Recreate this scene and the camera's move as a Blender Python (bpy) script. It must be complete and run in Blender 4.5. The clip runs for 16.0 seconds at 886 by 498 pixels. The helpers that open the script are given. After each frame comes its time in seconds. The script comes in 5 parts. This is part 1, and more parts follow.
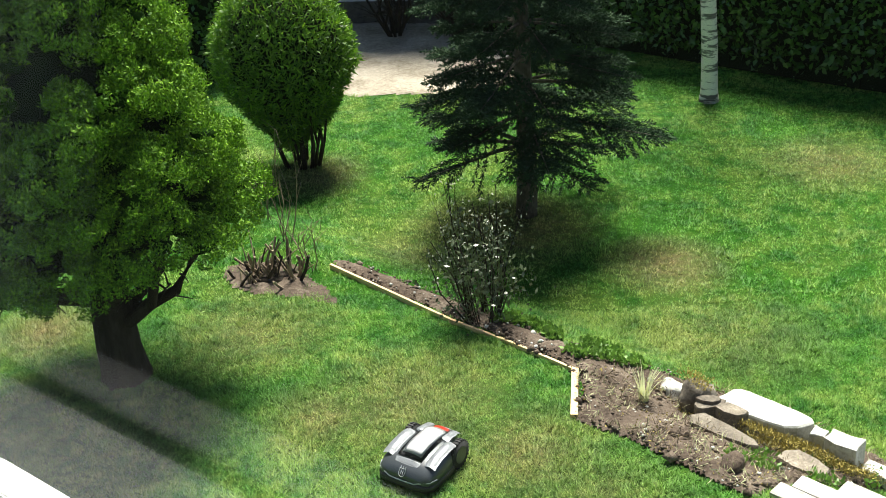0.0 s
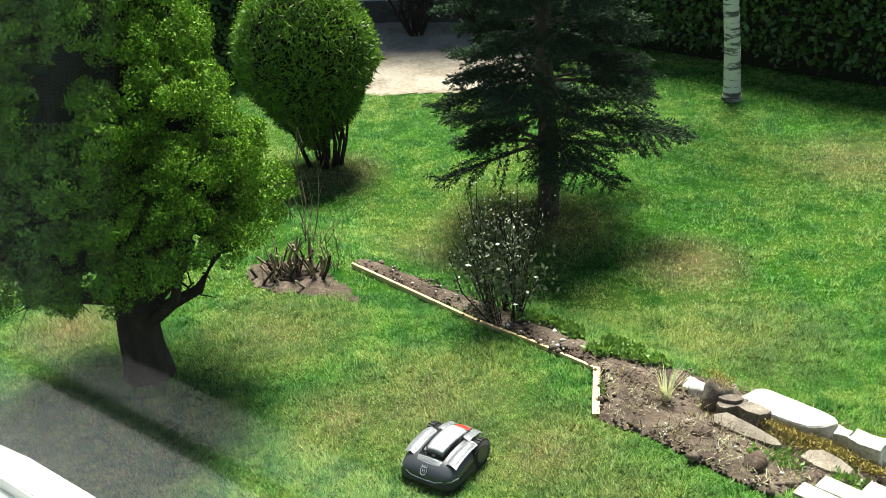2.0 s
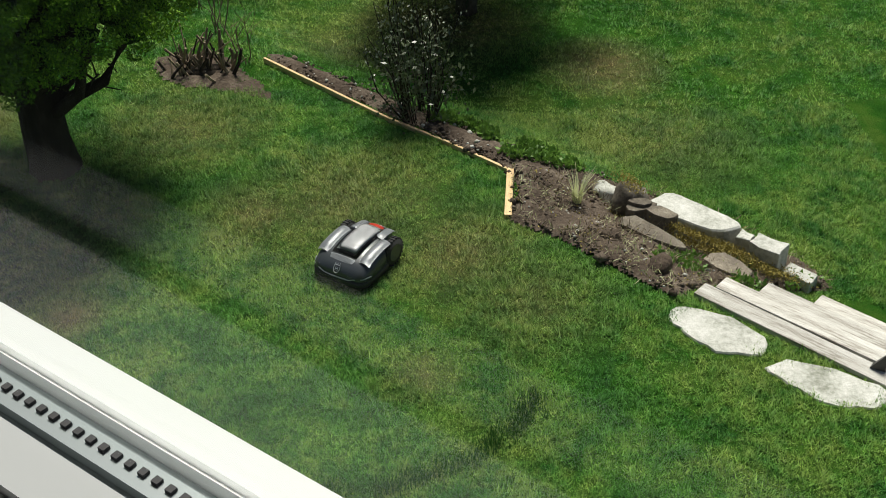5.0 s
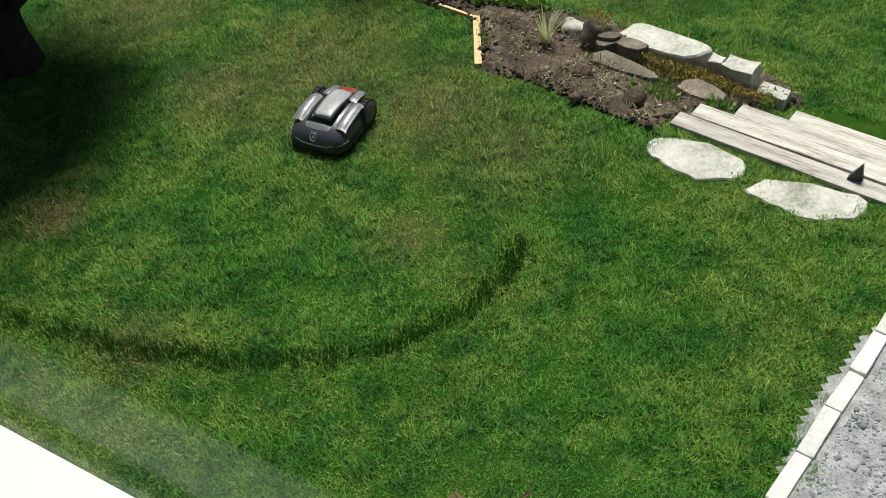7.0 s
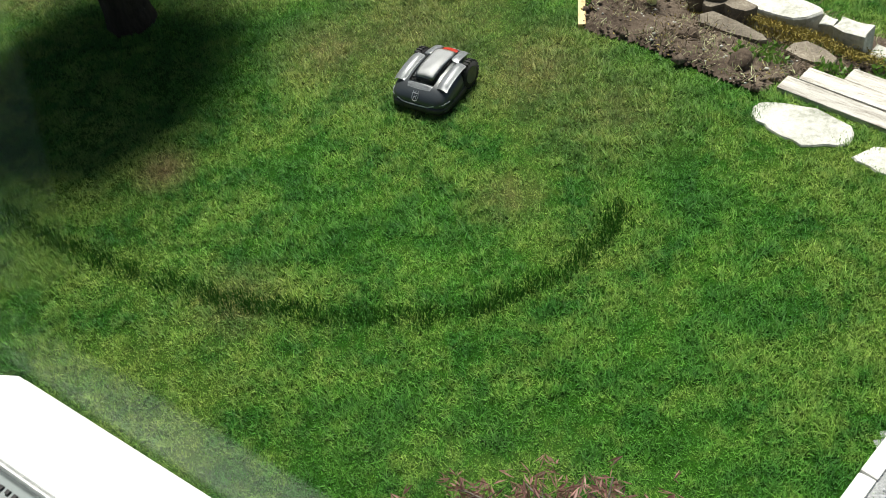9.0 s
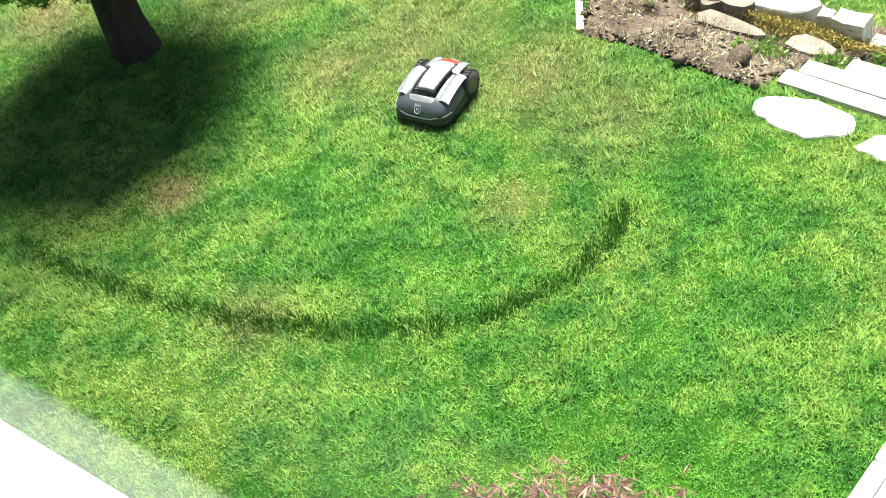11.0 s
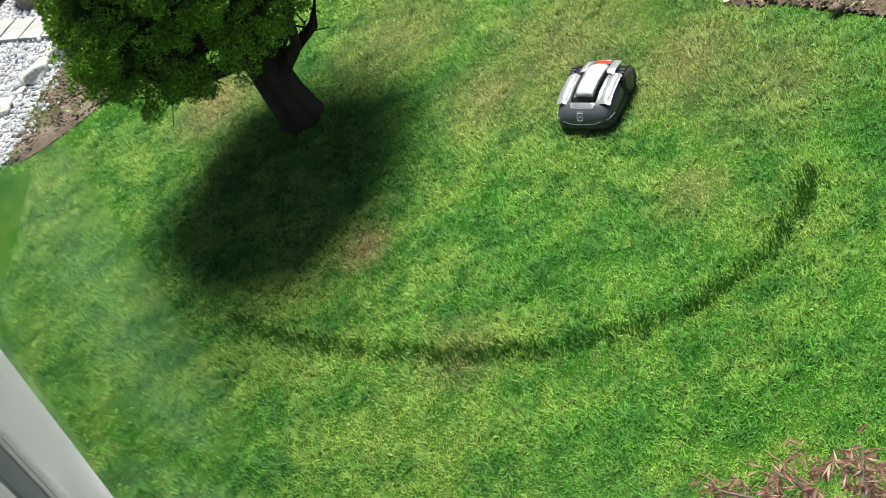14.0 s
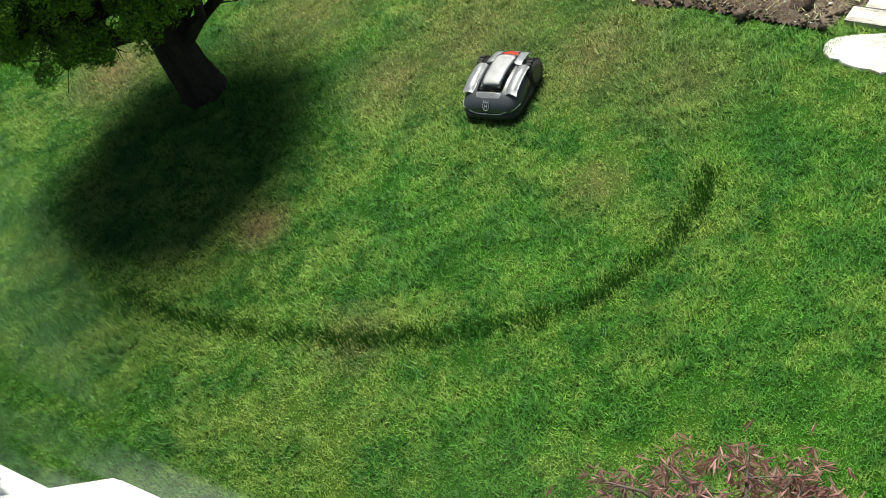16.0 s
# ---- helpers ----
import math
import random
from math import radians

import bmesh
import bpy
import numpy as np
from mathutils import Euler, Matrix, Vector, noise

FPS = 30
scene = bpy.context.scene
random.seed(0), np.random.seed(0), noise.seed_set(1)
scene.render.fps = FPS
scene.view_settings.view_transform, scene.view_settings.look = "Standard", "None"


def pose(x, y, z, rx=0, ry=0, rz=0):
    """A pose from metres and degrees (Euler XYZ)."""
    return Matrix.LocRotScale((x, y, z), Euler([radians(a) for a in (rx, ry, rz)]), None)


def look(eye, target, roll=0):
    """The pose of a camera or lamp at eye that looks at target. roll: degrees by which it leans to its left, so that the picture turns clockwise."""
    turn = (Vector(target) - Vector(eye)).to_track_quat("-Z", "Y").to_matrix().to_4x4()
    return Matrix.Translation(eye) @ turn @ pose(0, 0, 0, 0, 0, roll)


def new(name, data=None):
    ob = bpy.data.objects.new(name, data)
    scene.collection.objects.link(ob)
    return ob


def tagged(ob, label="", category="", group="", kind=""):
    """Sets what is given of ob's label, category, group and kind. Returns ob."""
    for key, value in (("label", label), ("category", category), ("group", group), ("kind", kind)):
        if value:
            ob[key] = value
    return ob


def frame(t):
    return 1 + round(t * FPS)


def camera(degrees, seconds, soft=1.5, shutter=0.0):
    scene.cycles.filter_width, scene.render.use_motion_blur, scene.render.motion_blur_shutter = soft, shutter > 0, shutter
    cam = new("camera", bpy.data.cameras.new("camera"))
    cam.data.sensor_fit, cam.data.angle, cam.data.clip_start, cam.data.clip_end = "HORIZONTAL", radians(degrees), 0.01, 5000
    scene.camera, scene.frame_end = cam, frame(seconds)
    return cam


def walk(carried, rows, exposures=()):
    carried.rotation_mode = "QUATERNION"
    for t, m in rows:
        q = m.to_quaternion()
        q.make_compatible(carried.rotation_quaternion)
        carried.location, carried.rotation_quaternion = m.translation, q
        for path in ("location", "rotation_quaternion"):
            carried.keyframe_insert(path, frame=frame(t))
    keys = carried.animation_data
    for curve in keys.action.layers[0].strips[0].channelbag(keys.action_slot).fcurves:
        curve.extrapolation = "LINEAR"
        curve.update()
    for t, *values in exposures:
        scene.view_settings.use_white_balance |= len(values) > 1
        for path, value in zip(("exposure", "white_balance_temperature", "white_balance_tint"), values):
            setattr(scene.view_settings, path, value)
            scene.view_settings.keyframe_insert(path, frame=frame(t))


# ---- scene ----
cam = camera(42.47, 16.0, 0.85)
PATH = [
    (0, (-0.064, 0.022, 5.286), (-0.064, 7.212, 1.779), -3.50),
    (0.5, (-0.061, 0.016, 5.290), (-0.100, 7.213, 1.797), -3.56),
    (1, (-0.059, 0.012, 5.292), (-0.159, 7.213, 1.807), -3.82),
    (1.5, (-0.060, 0.015, 5.290), (-0.202, 7.212, 1.799), -4.00),
    (2, (-0.060, 0.016, 5.290), (-0.214, 7.205, 1.785), -4.06),
    (2.5, (-0.061, 0.018, 5.289), (-0.147, 7.175, 1.718), -3.72),
    (3, (-0.051, -0.006, 5.306), (-0.006, 7.036, 1.511), -3.10),
    (3.5, (-0.062, 0.016, 5.291), (0.035, 6.912, 1.235), -2.78),
    (4, (-0.074, 0.043, 5.272), (0.062, 6.780, 0.961), -2.29),
    (4.5, (-0.071, 0.057, 5.266), (0.169, 6.645, 0.735), -1.66),
    (5, (-0.081, 0.062, 5.263), (0.307, 6.507, 0.539), -0.53),
    (5.2, (-0.065, 0.062, 5.264), (0.373, 6.445, 0.463), -0.24),
    (7.3, (-0.027, 0.051, 5.382), (0.194, 5.779, -0.199), -8.35),
    (7.5, (-0.023, 0.044, 5.386), (0.026, 5.785, -0.185), -9.01),
    (8, (-0.037, 0.064, 5.382), (-0.396, 5.425, -0.545), -10.77),
    (8.5, (-0.029, 0.054, 5.411), (-0.555, 5.157, -0.728), -11.46),
    (9, (-0.004, 0.037, 5.429), (-0.387, 5.639, -0.270), -10.63),
    (9.2, (0.014, 0.028, 5.429), (-0.378, 5.829, -0.067), -10.82),
    (11.3, (0.101, -0.029, 5.435), (-0.381, 5.576, -0.253), -15.27),
    (11.5, (0.100, -0.023, 5.433), (-0.263, 5.457, -0.383), -15.99),
    (12, (0.104, -0.031, 5.466), (-0.664, 5.234, -0.508), -22.06),
    (12.5, (0.104, -0.038, 5.519), (-1.389, 5.387, -0.168), -29.17),
    (13, (0.115, -0.045, 5.534), (-1.711, 5.562, 0.128), -32.68),
    (13.5, (0.101, -0.050, 5.547), (-1.720, 5.677, 0.266), -33.74),
    (14, (0.112, -0.048, 5.557), (-1.635, 5.797, 0.381), -33.43),
    (14.5, (0.108, -0.033, 5.545), (-1.502, 5.829, 0.345), -32.55),
    (15, (0.093, -0.007, 5.517), (-1.259, 5.765, 0.146), -30.72),
    (15.5, (0.089, -0.021, 5.512), (-1.068, 5.681, 0.021), -28.35),
    (16, (0.075, -0.019, 5.504), (-1.034, 5.686, 0.007), -26.97),
]
EXPOSURES = [
    (0, 1.55), (3.5, 1.6), (4.0, 1.05), (4.2, 0.9), (5, 0.25), (7.3, 0.25), (8.0, 0.35), (8.5, 0.3), (9.0, 0.7), (9.2, 1.05), (11.3, 2.15), (12.0, 1.95), (12.5, 1.6), (14.5, 1.45), (15.5, 1.1), (16, 0.95),
]
walk(cam, [(t, look(e, g, r)) for t, e, g, r in PATH], EXPOSURES)

# ---- daylight ----
SUN_AZ, SUN_EL = 12.0, 62.0          # degrees from +y towards +x, above the horizon
world = bpy.data.worlds.new("sky")
scene.world = world
world.use_nodes = True
wn = world.node_tree
sky = wn.nodes.new("ShaderNodeTexSky")
sky.sky_type, sky.sun_disc = "NISHITA", False
sky.sun_elevation, sky.sun_rotation = radians(SUN_EL), radians(SUN_AZ)
wn.links.new(sky.outputs[0], wn.nodes["Background"].inputs[0])
wn.nodes["Background"].inputs[1].default_value = 0.045
sun = new("sun", bpy.data.lights.new("sun", "SUN"))
sun.data.energy, sun.data.angle, sun.data.color = 5.0, radians(22.0), (1.0, 0.96, 0.86)
sun_way = Vector((math.sin(radians(SUN_AZ)) * math.cos(radians(SUN_EL)), math.cos(radians(SUN_AZ)) * math.cos(radians(SUN_EL)), math.sin(radians(SUN_EL))))
sun.matrix_world = look(sun_way * 60, (0, 0, 0))

rng = np.random.default_rng(7)


# ---- materials ----
def nodes_of(name, rough=0.6, metal=0.0, spec=0.5):
    m = bpy.data.materials.new(name)
    m.use_nodes = True
    b = m.node_tree.nodes["Principled BSDF"]
    b.inputs["Roughness"].default_value, b.inputs["Metallic"].default_value = rough, metal
    b.inputs["Specular IOR Level"].default_value = spec
    return m, m.node_tree, b


def add(nt, kind, **values):
    n = nt.nodes.new(kind)
    for key, v in values.items():
        n.inputs[key.replace("_", " ")].default_value = v
    return n


def ramp(nt, src, stops):
    r = nt.nodes.new("ShaderNodeValToRGB")
    e = r.color_ramp.elements
    while len(e) < len(stops):
        e.new(0.5)
    for k, (p, c) in enumerate(stops):
        e[k].position, e[k].color = p, (*c, 1)
    nt.links.new(src, r.inputs[0])
    return r.outputs[0]


def mix(nt, fac, a, b, kind="MIX"):
    n = nt.nodes.new("ShaderNodeMix")
    n.data_type, n.blend_type = "RGBA", kind
    for s, v in ((0, fac), (6, a), (7, b)):
        if isinstance(v, (int, float)):
            n.inputs[s].default_value = v
        elif isinstance(v, tuple):
            n.inputs[s].default_value = (*v, 1)
        else:
            nt.links.new(v, n.inputs[s])
    return n.outputs[2]


def calc(nt, op, a, b=0.0, clamp=False):
    n = nt.nodes.new("ShaderNodeMath")
    n.operation, n.use_clamp = op, clamp
    for s, v in ((0, a), (1, b)):
        if isinstance(v, (int, float)):
            n.inputs[s].default_value = v
        else:
            nt.links.new(v, n.inputs[s])
    return n.outputs[0]


def noise_of(nt, scale, detail=4.0, where=None, rough=0.6):
    n = add(nt, "ShaderNodeTexNoise", Scale=scale, Detail=detail, Roughness=rough)
    if where is None:
        where = nt.nodes.new("ShaderNodeTexCoord").outputs["Object"]
    nt.links.new(where, n.inputs["Vector"])
    return n.outputs["Fac"]


def bump(nt, b, height, strength=0.4, distance=0.01):
    n = add(nt, "ShaderNodeBump", Strength=strength, Distance=distance)
    nt.links.new(height, n.inputs["Height"])
    nt.links.new(n.outputs[0], b.inputs["Normal"])


def rough_stuff(name, dark, mid, light, coarse, fine, rough=0.8, depth=0.01, metal=0.0, spec=0.4, vary=0.0, stretch=None):
    """A surface with stains at one scale and grain at another."""
    m, nt, b = nodes_of(name, rough, metal, spec)
    where = nt.nodes.new("ShaderNodeTexCoord").outputs["Object"]
    if stretch:
        mp = nt.nodes.new("ShaderNodeMapping")
        mp.inputs["Scale"].default_value = stretch
        nt.links.new(where, mp.inputs[0])
        where = mp.outputs[0]
    a, f = noise_of(nt, coarse, 5, where), noise_of(nt, fine, 6, where)
    t = calc(nt, "ADD", calc(nt, "MULTIPLY", a, 0.6), calc(nt, "MULTIPLY", f, 0.4))
    c = ramp(nt, t, [(0.34, dark), (0.5, mid), (0.66, light)])
    if vary:
        info = nt.nodes.new("ShaderNodeObjectInfo")
        c = mix(nt, 1.0, c, ramp(nt, info.outputs["Random"], [(0, (1 - vary,) * 3), (1, (1.0,) * 3)]), "MULTIPLY")
    nt.links.new(c, b.inputs["Base Color"])
    bump(nt, b, calc(nt, "ADD", a, f), 0.6, depth)
    return m


def leaf_stuff(name, dark, light, rough=0.5, spec=0.4, sheen=0.35, tone=None):
    """Leaves: each one a shade of its own, letting some light through."""
    m, nt, b = nodes_of(name, rough, 0, spec)
    geo = nt.nodes.new("ShaderNodeNewGeometry")
    c = ramp(nt, geo.outputs["Random Per Island"], [(0.0, dark), (0.75, tuple(0.5 * (p + q) for p, q in zip(dark, light))), (1.0, light)])
    big = noise_of(nt, 1.6, 3)
    c = mix(nt, calc(nt, "MULTIPLY", big, 0.6), c, tone or light)
    nt.links.new(c, b.inputs["Base Color"])
    tr = nt.nodes.new("ShaderNodeBsdfTranslucent")
    nt.links.new(c, tr.inputs[0])
    mx = nt.nodes.new("ShaderNodeMixShader")
    mx.inputs[0].default_value = sheen
    nt.links.new(b.outputs[0], mx.inputs[1])
    nt.links.new(tr.outputs[0], mx.inputs[2])
    nt.links.new(mx.outputs[0], nt.nodes["Material Output"].inputs[0])
    return m


# worn or dry places of the lawn: x, y, radius, how bare
BARE = [(-1.15, 7.85, 0.55, 0.5), (-2.4, 6.6, 0.25, 0.8), (0.1, 5.8, 0.3, 0.35), (-1.75, 5.15, 0.35, 0.4), (2.35, 11.0, 0.75, 1.0), (4.38, 9.95, 0.22, 1.0),
        (0.6, 12.2, 1.1, 0.75), (0.5, 7.2, 0.7, 0.5), (5.0, 13.6, 1.0, 0.6), (-1.75, 14.2, 0.8, 0.9), (-0.3, 11.6, 0.8, 0.5), (-3.9, 9.6, 0.6, 0.7), (2.6, 9.4, 1.0, 0.4), (-0.4, 7.95, 0.95, 0.45), (0.95, 6.6, 0.7, 0.35), (-1.9, 9.3, 0.8, 0.4)]


def lawn_colour(nt, fresh, lush, dry, bare):
    where = nt.nodes.new("ShaderNodeNewGeometry").outputs["Position"]
    big, mid, fine = noise_of(nt, 0.55, 3, where), noise_of(nt, 2.6, 5, where), noise_of(nt, 11, 4, where)
    c = mix(nt, ramp(nt, mid, [(0.36, (0, 0, 0)), (0.66, (1, 1, 1))]), lush, fresh)
    t = calc(nt, "ADD", calc(nt, "MULTIPLY", big, 0.45), calc(nt, "ADD", calc(nt, "MULTIPLY", mid, 0.3), calc(nt, "MULTIPLY", fine, 0.25)))
    c = mix(nt, ramp(nt, t, [(0.47, (0, 0, 0)), (0.6, (0.8, 0.8, 0.8))]), c, dry)
    total = None
    for x, y, r, how in BARE:
        d = nt.nodes.new("ShaderNodeVectorMath")
        d.operation = "DISTANCE"
        nt.links.new(where, d.inputs[0])
        d.inputs[1].default_value = (x, y, 0)
        k = calc(nt, "MULTIPLY", calc(nt, "SUBTRACT", 1.0, calc(nt, "DIVIDE", d.outputs["Value"], r * 1.25), True), how)
        total = k if total is None else calc(nt, "MAXIMUM", total, k)
    k = calc(nt, "MULTIPLY", total, calc(nt, "ADD", calc(nt, "MULTIPLY", fine, 1.6), calc(nt, "MULTIPLY", mid, 0.8)), True)
    return mix(nt, k, c, bare), fine


def lawn_stuff(name, fresh, lush, dry, bare, blades):
    m, nt, b = nodes_of(name, 0.95 if not blades else 0.55, 0, 0.05 if not blades else 0.25)
    c, fine = lawn_colour(nt, fresh, lush, dry, bare)
    if blades:
        geo = nt.nodes.new("ShaderNodeNewGeometry")
        c = mix(nt, 0.8, c, ramp(nt, geo.outputs["Random Per Island"], [(0, (0.5, 0.52, 0.5)), (0.5, (0.9, 0.92, 0.9)), (0.88, (1.2, 1.18, 1.2)), (1, (1.9, 1.7, 2.0))]), "MULTIPLY")
        tr = nt.nodes.new("ShaderNodeBsdfTranslucent")
        mx = nt.nodes.new("ShaderNodeMixShader")
        mx.inputs[0].default_value = 0.35
        nt.links.new(c, tr.inputs[0])
        soft = nt.nodes.new("ShaderNodeVectorMath")
        soft.operation = "MULTIPLY_ADD"
        nt.links.new(geo.outputs["Normal"], soft.inputs[0])
        soft.inputs[1].default_value, soft.inputs[2].default_value = (0.6,) * 3, (0, 0, 0.5)
        unit_n = nt.nodes.new("ShaderNodeVectorMath")
        unit_n.operation = "NORMALIZE"
        nt.links.new(soft.outputs[0], unit_n.inputs[0])
        nt.links.new(unit_n.outputs[0], b.inputs["Normal"])
        nt.links.new(b.outputs[0], mx.inputs[1])
        nt.links.new(tr.outputs[0], mx.inputs[2])
        nt.links.new(mx.outputs[0], nt.nodes["Material Output"].inputs[0])
    else:
        bump(nt, b, noise_of(nt, 60, 4, nt.nodes.new("ShaderNodeNewGeometry").outputs["Position"]), 0.9, 0.03)
    nt.links.new(c, b.inputs["Base Color"])
    return m


def plain(name, colour, rough=0.5, metal=0.0, spec=0.5, coat=0.0):
    """A made surface: smooth, with faint smudges."""
    m, nt, b = nodes_of(name, rough, metal, spec)
    n = noise_of(nt, 9, 5)
    c = mix(nt, calc(nt, "MULTIPLY", n, 0.35), colour, tuple(v * 0.72 for v in colour))
    nt.links.new(c, b.inputs["Base Color"])
    r = calc(nt, "ADD", calc(nt, "MULTIPLY", n, 0.2), rough - 0.1)
    nt.links.new(r, b.inputs["Roughness"])
    b.inputs["Coat Weight"].default_value = coat
    return m


LAWN = lawn_stuff("lawn", (0.03, 0.105, 0.008), (0.014, 0.062, 0.005), (0.06, 0.105, 0.016), (0.13, 0.1, 0.05), False)
BLADE = lawn_stuff("grass_blade", (0.14, 0.36, 0.04), (0.046, 0.19, 0.022), (0.29, 0.4, 0.08), (0.34, 0.27, 0.12), True)
# darker blades that carry the shade of the arc in their colour
BLADE_SHADE = leaf_stuff("arc_shade_blade", (0.02, 0.09, 0.009), (0.045, 0.17, 0.015), 0.55, 0.2, 0.25)
SOIL = rough_stuff("soil", (0.035, 0.026, 0.02), (0.085, 0.064, 0.048), (0.19, 0.155, 0.12), 2.2, 30, 0.95, 0.03, spec=0.15)
SAND = rough_stuff("sandy_ground", (0.14, 0.12, 0.085), (0.29, 0.255, 0.2), (0.42, 0.38, 0.31), 1.4, 18, 0.95, 0.015, spec=0.15)
STONE = rough_stuff("pale_stone", (0.24, 0.25, 0.2), (0.52, 0.52, 0.47), (0.72, 0.71, 0.67), 3, 26, 0.9, 0.012, vary=0.15)
DARK_STONE = rough_stuff("brown_stone", (0.09, 0.075, 0.06), (0.2, 0.17, 0.13), (0.36, 0.32, 0.25), 5, 45, 0.9, 0.01, vary=0.35)
MOSS = leaf_stuff("moss", (0.13, 0.11, 0.03), (0.42, 0.35, 0.1), 0.9, 0.1, 0.1)
DECK = rough_stuff("weathered_board", (0.16, 0.13, 0.1), (0.54, 0.52, 0.47), (0.74, 0.73, 0.69), 2.2, 16, 0.9, 0.006, vary=0.25, stretch=(1.0, 11.0, 11.0))
PLANK = rough_stuff("new_timber", (0.5, 0.33, 0.15), (0.66, 0.47, 0.24), (0.74, 0.56, 0.32), 3, 18, 0.75, 0.003, stretch=(1.0, 8.0, 8.0))
GRAVEL = rough_stuff("gravel", (0.16, 0.165, 0.17), (0.3, 0.31, 0.32), (0.46, 0.47, 0.48), 8, 60, 0.9, 0.015)
PEBBLE = leaf_stuff("gravel_stone", (0.1, 0.108, 0.12), (0.52, 0.54, 0.57), 0.8, 0.3, 0.0, (0.3, 0.315, 0.335))
CURB = rough_stuff("concrete", (0.5, 0.5, 0.48), (0.72, 0.72, 0.7), (0.82, 0.82, 0.8), 5, 60, 0.85, 0.004, vary=0.2)
BARK = rough_stuff("dark_bark", (0.012, 0.009, 0.007), (0.028, 0.022, 0.017), (0.06, 0.048, 0.036), 6, 30, 0.95, 0.02, spec=0.15, stretch=(1, 1, 0.3))
BARK_GREY = rough_stuff("grey_bark", (0.04, 0.034, 0.028), (0.095, 0.08, 0.066), (0.17, 0.15, 0.125), 8, 40, 0.95, 0.015, spec=0.15, stretch=(1, 1, 0.4))
SOIL_LIGHT = rough_stuff("crumb_soil", (0.06, 0.045, 0.033), (0.14, 0.11, 0.085), (0.3, 0.25, 0.2), 6, 50, 0.95, 0.01, spec=0.15)
TWIG = rough_stuff("bare_twig", (0.1, 0.075, 0.05), (0.2, 0.155, 0.1), (0.34, 0.28, 0.2), 8, 40, 0.9, 0.004)
WALL = rough_stuff("white_render", (0.6, 0.62, 0.66), (0.68, 0.7, 0.74), (0.76, 0.78, 0.8), 0.8, 25, 0.9, 0.003)
GOLD_LEAF = leaf_stuff("golden_spray", (0.022, 0.075, 0.006), (0.32, 0.58, 0.028), 0.6, 0.2, 0.12, (0.1, 0.25, 0.013))
# darkened copy of the golden spray: the crown's shade put into its colour
GOLD_SHADE = leaf_stuff("inner_spray_shade", (0.008, 0.026, 0.003), (0.018, 0.05, 0.005), 0.9, 0.05, 0.0)
BUSH_LEAF = leaf_stuff("narrow_leaf", (0.03, 0.09, 0.01), (0.26, 0.47, 0.03), 0.45, 0.35, 0.35, (0.09, 0.22, 0.016))
HEDGE_LEAF = leaf_stuff("hedge_leaf", (0.022, 0.07, 0.01), (0.1, 0.22, 0.03), 0.35, 0.5, 0.25, (0.05, 0.14, 0.02))
NEEDLE = leaf_stuff("spruce_needle", (0.014, 0.035, 0.016), (0.055, 0.1, 0.045), 0.75, 0.12, 0.15, (0.03, 0.06, 0.032))
ROSE_LEAF = leaf_stuff("dark_glossy_leaf", (0.02, 0.035, 0.015), (0.1, 0.13, 0.06), 0.32, 0.6, 0.15)
PALE_LEAF = leaf_stuff("silvery_young_leaf", (0.24, 0.28, 0.17), (0.6, 0.62, 0.48), 0.4, 0.5, 0.25)
MAPLE_LEAF = leaf_stuff("red_maple_leaf", (0.17, 0.075, 0.065), (0.52, 0.29, 0.25), 0.5, 0.4, 0.4, (0.34, 0.19, 0.17))
# near-black fill for crowns and hedges: their inner shade put into the colour
CORE = plain("inner_shade", (0.012, 0.018, 0.008), 0.95, spec=0.05)
IVY = leaf_stuff("ivy_leaf", (0.06, 0.14, 0.02), (0.17, 0.32, 0.05), 0.45, 0.4, 0.3)
STRAW = leaf_stuff("pale_grass_blade", (0.34, 0.38, 0.14), (0.72, 0.74, 0.46), 0.6, 0.3, 0.3)

MOWER = (-0.3, 7.08, -125.0)


# ---- building helpers ----
def thing(name, at=(0, 0, 0), label="", category="", group="", kind="", turn=0.0):
    e = new(name)
    e.empty_display_size = 0.1
    e.matrix_basis = pose(*at, 0, 0, turn)
    return tagged(e, label, category, group, kind)


def finish(bm_or_mesh, name, material, smooth=False):
    if isinstance(bm_or_mesh, bmesh.types.BMesh):
        me = bpy.data.meshes.new(name)
        bmesh.ops.recalc_face_normals(bm_or_mesh, faces=bm_or_mesh.faces)
        bm_or_mesh.to_mesh(me)
        bm_or_mesh.free()
    else:
        me = bm_or_mesh
    if not me.materials:
        me.materials.append(material)
    if smooth:
        me.polygons.foreach_set("use_smooth", [True] * len(me.polygons))
    return me


def part(name, bm, material, parent, label="", smooth=False, kind=""):
    """One mesh under a thing or part, in the parent's own space."""
    ob = new(name, finish(bm, name, material, smooth))
    ob.parent = parent
    return tagged(ob, label, kind=kind)


def whole(name, bm, material, label="", category="", group="", kind="", smooth=False):
    return tagged(new(name, finish(bm, name, material, smooth)), label, category, group, kind)


def faces_mesh(name, verts, faces):
    me = bpy.data.meshes.new(name)
    verts, faces = np.asarray(verts, np.float32), np.asarray(faces, np.int32)
    n, k = faces.shape
    me.vertices.add(len(verts))
    me.vertices.foreach_set("co", verts.ravel())
    me.loops.add(n * k)
    me.loops.foreach_set("vertex_index", faces.ravel())
    me.polygons.add(n)
    me.polygons.foreach_set("loop_start", np.arange(0, n * k, k, dtype=np.int32))
    me.update(calc_edges=True)
    return me


def unit(v):
    return v / (np.linalg.norm(v, axis=-1, keepdims=True) + 1e-9)


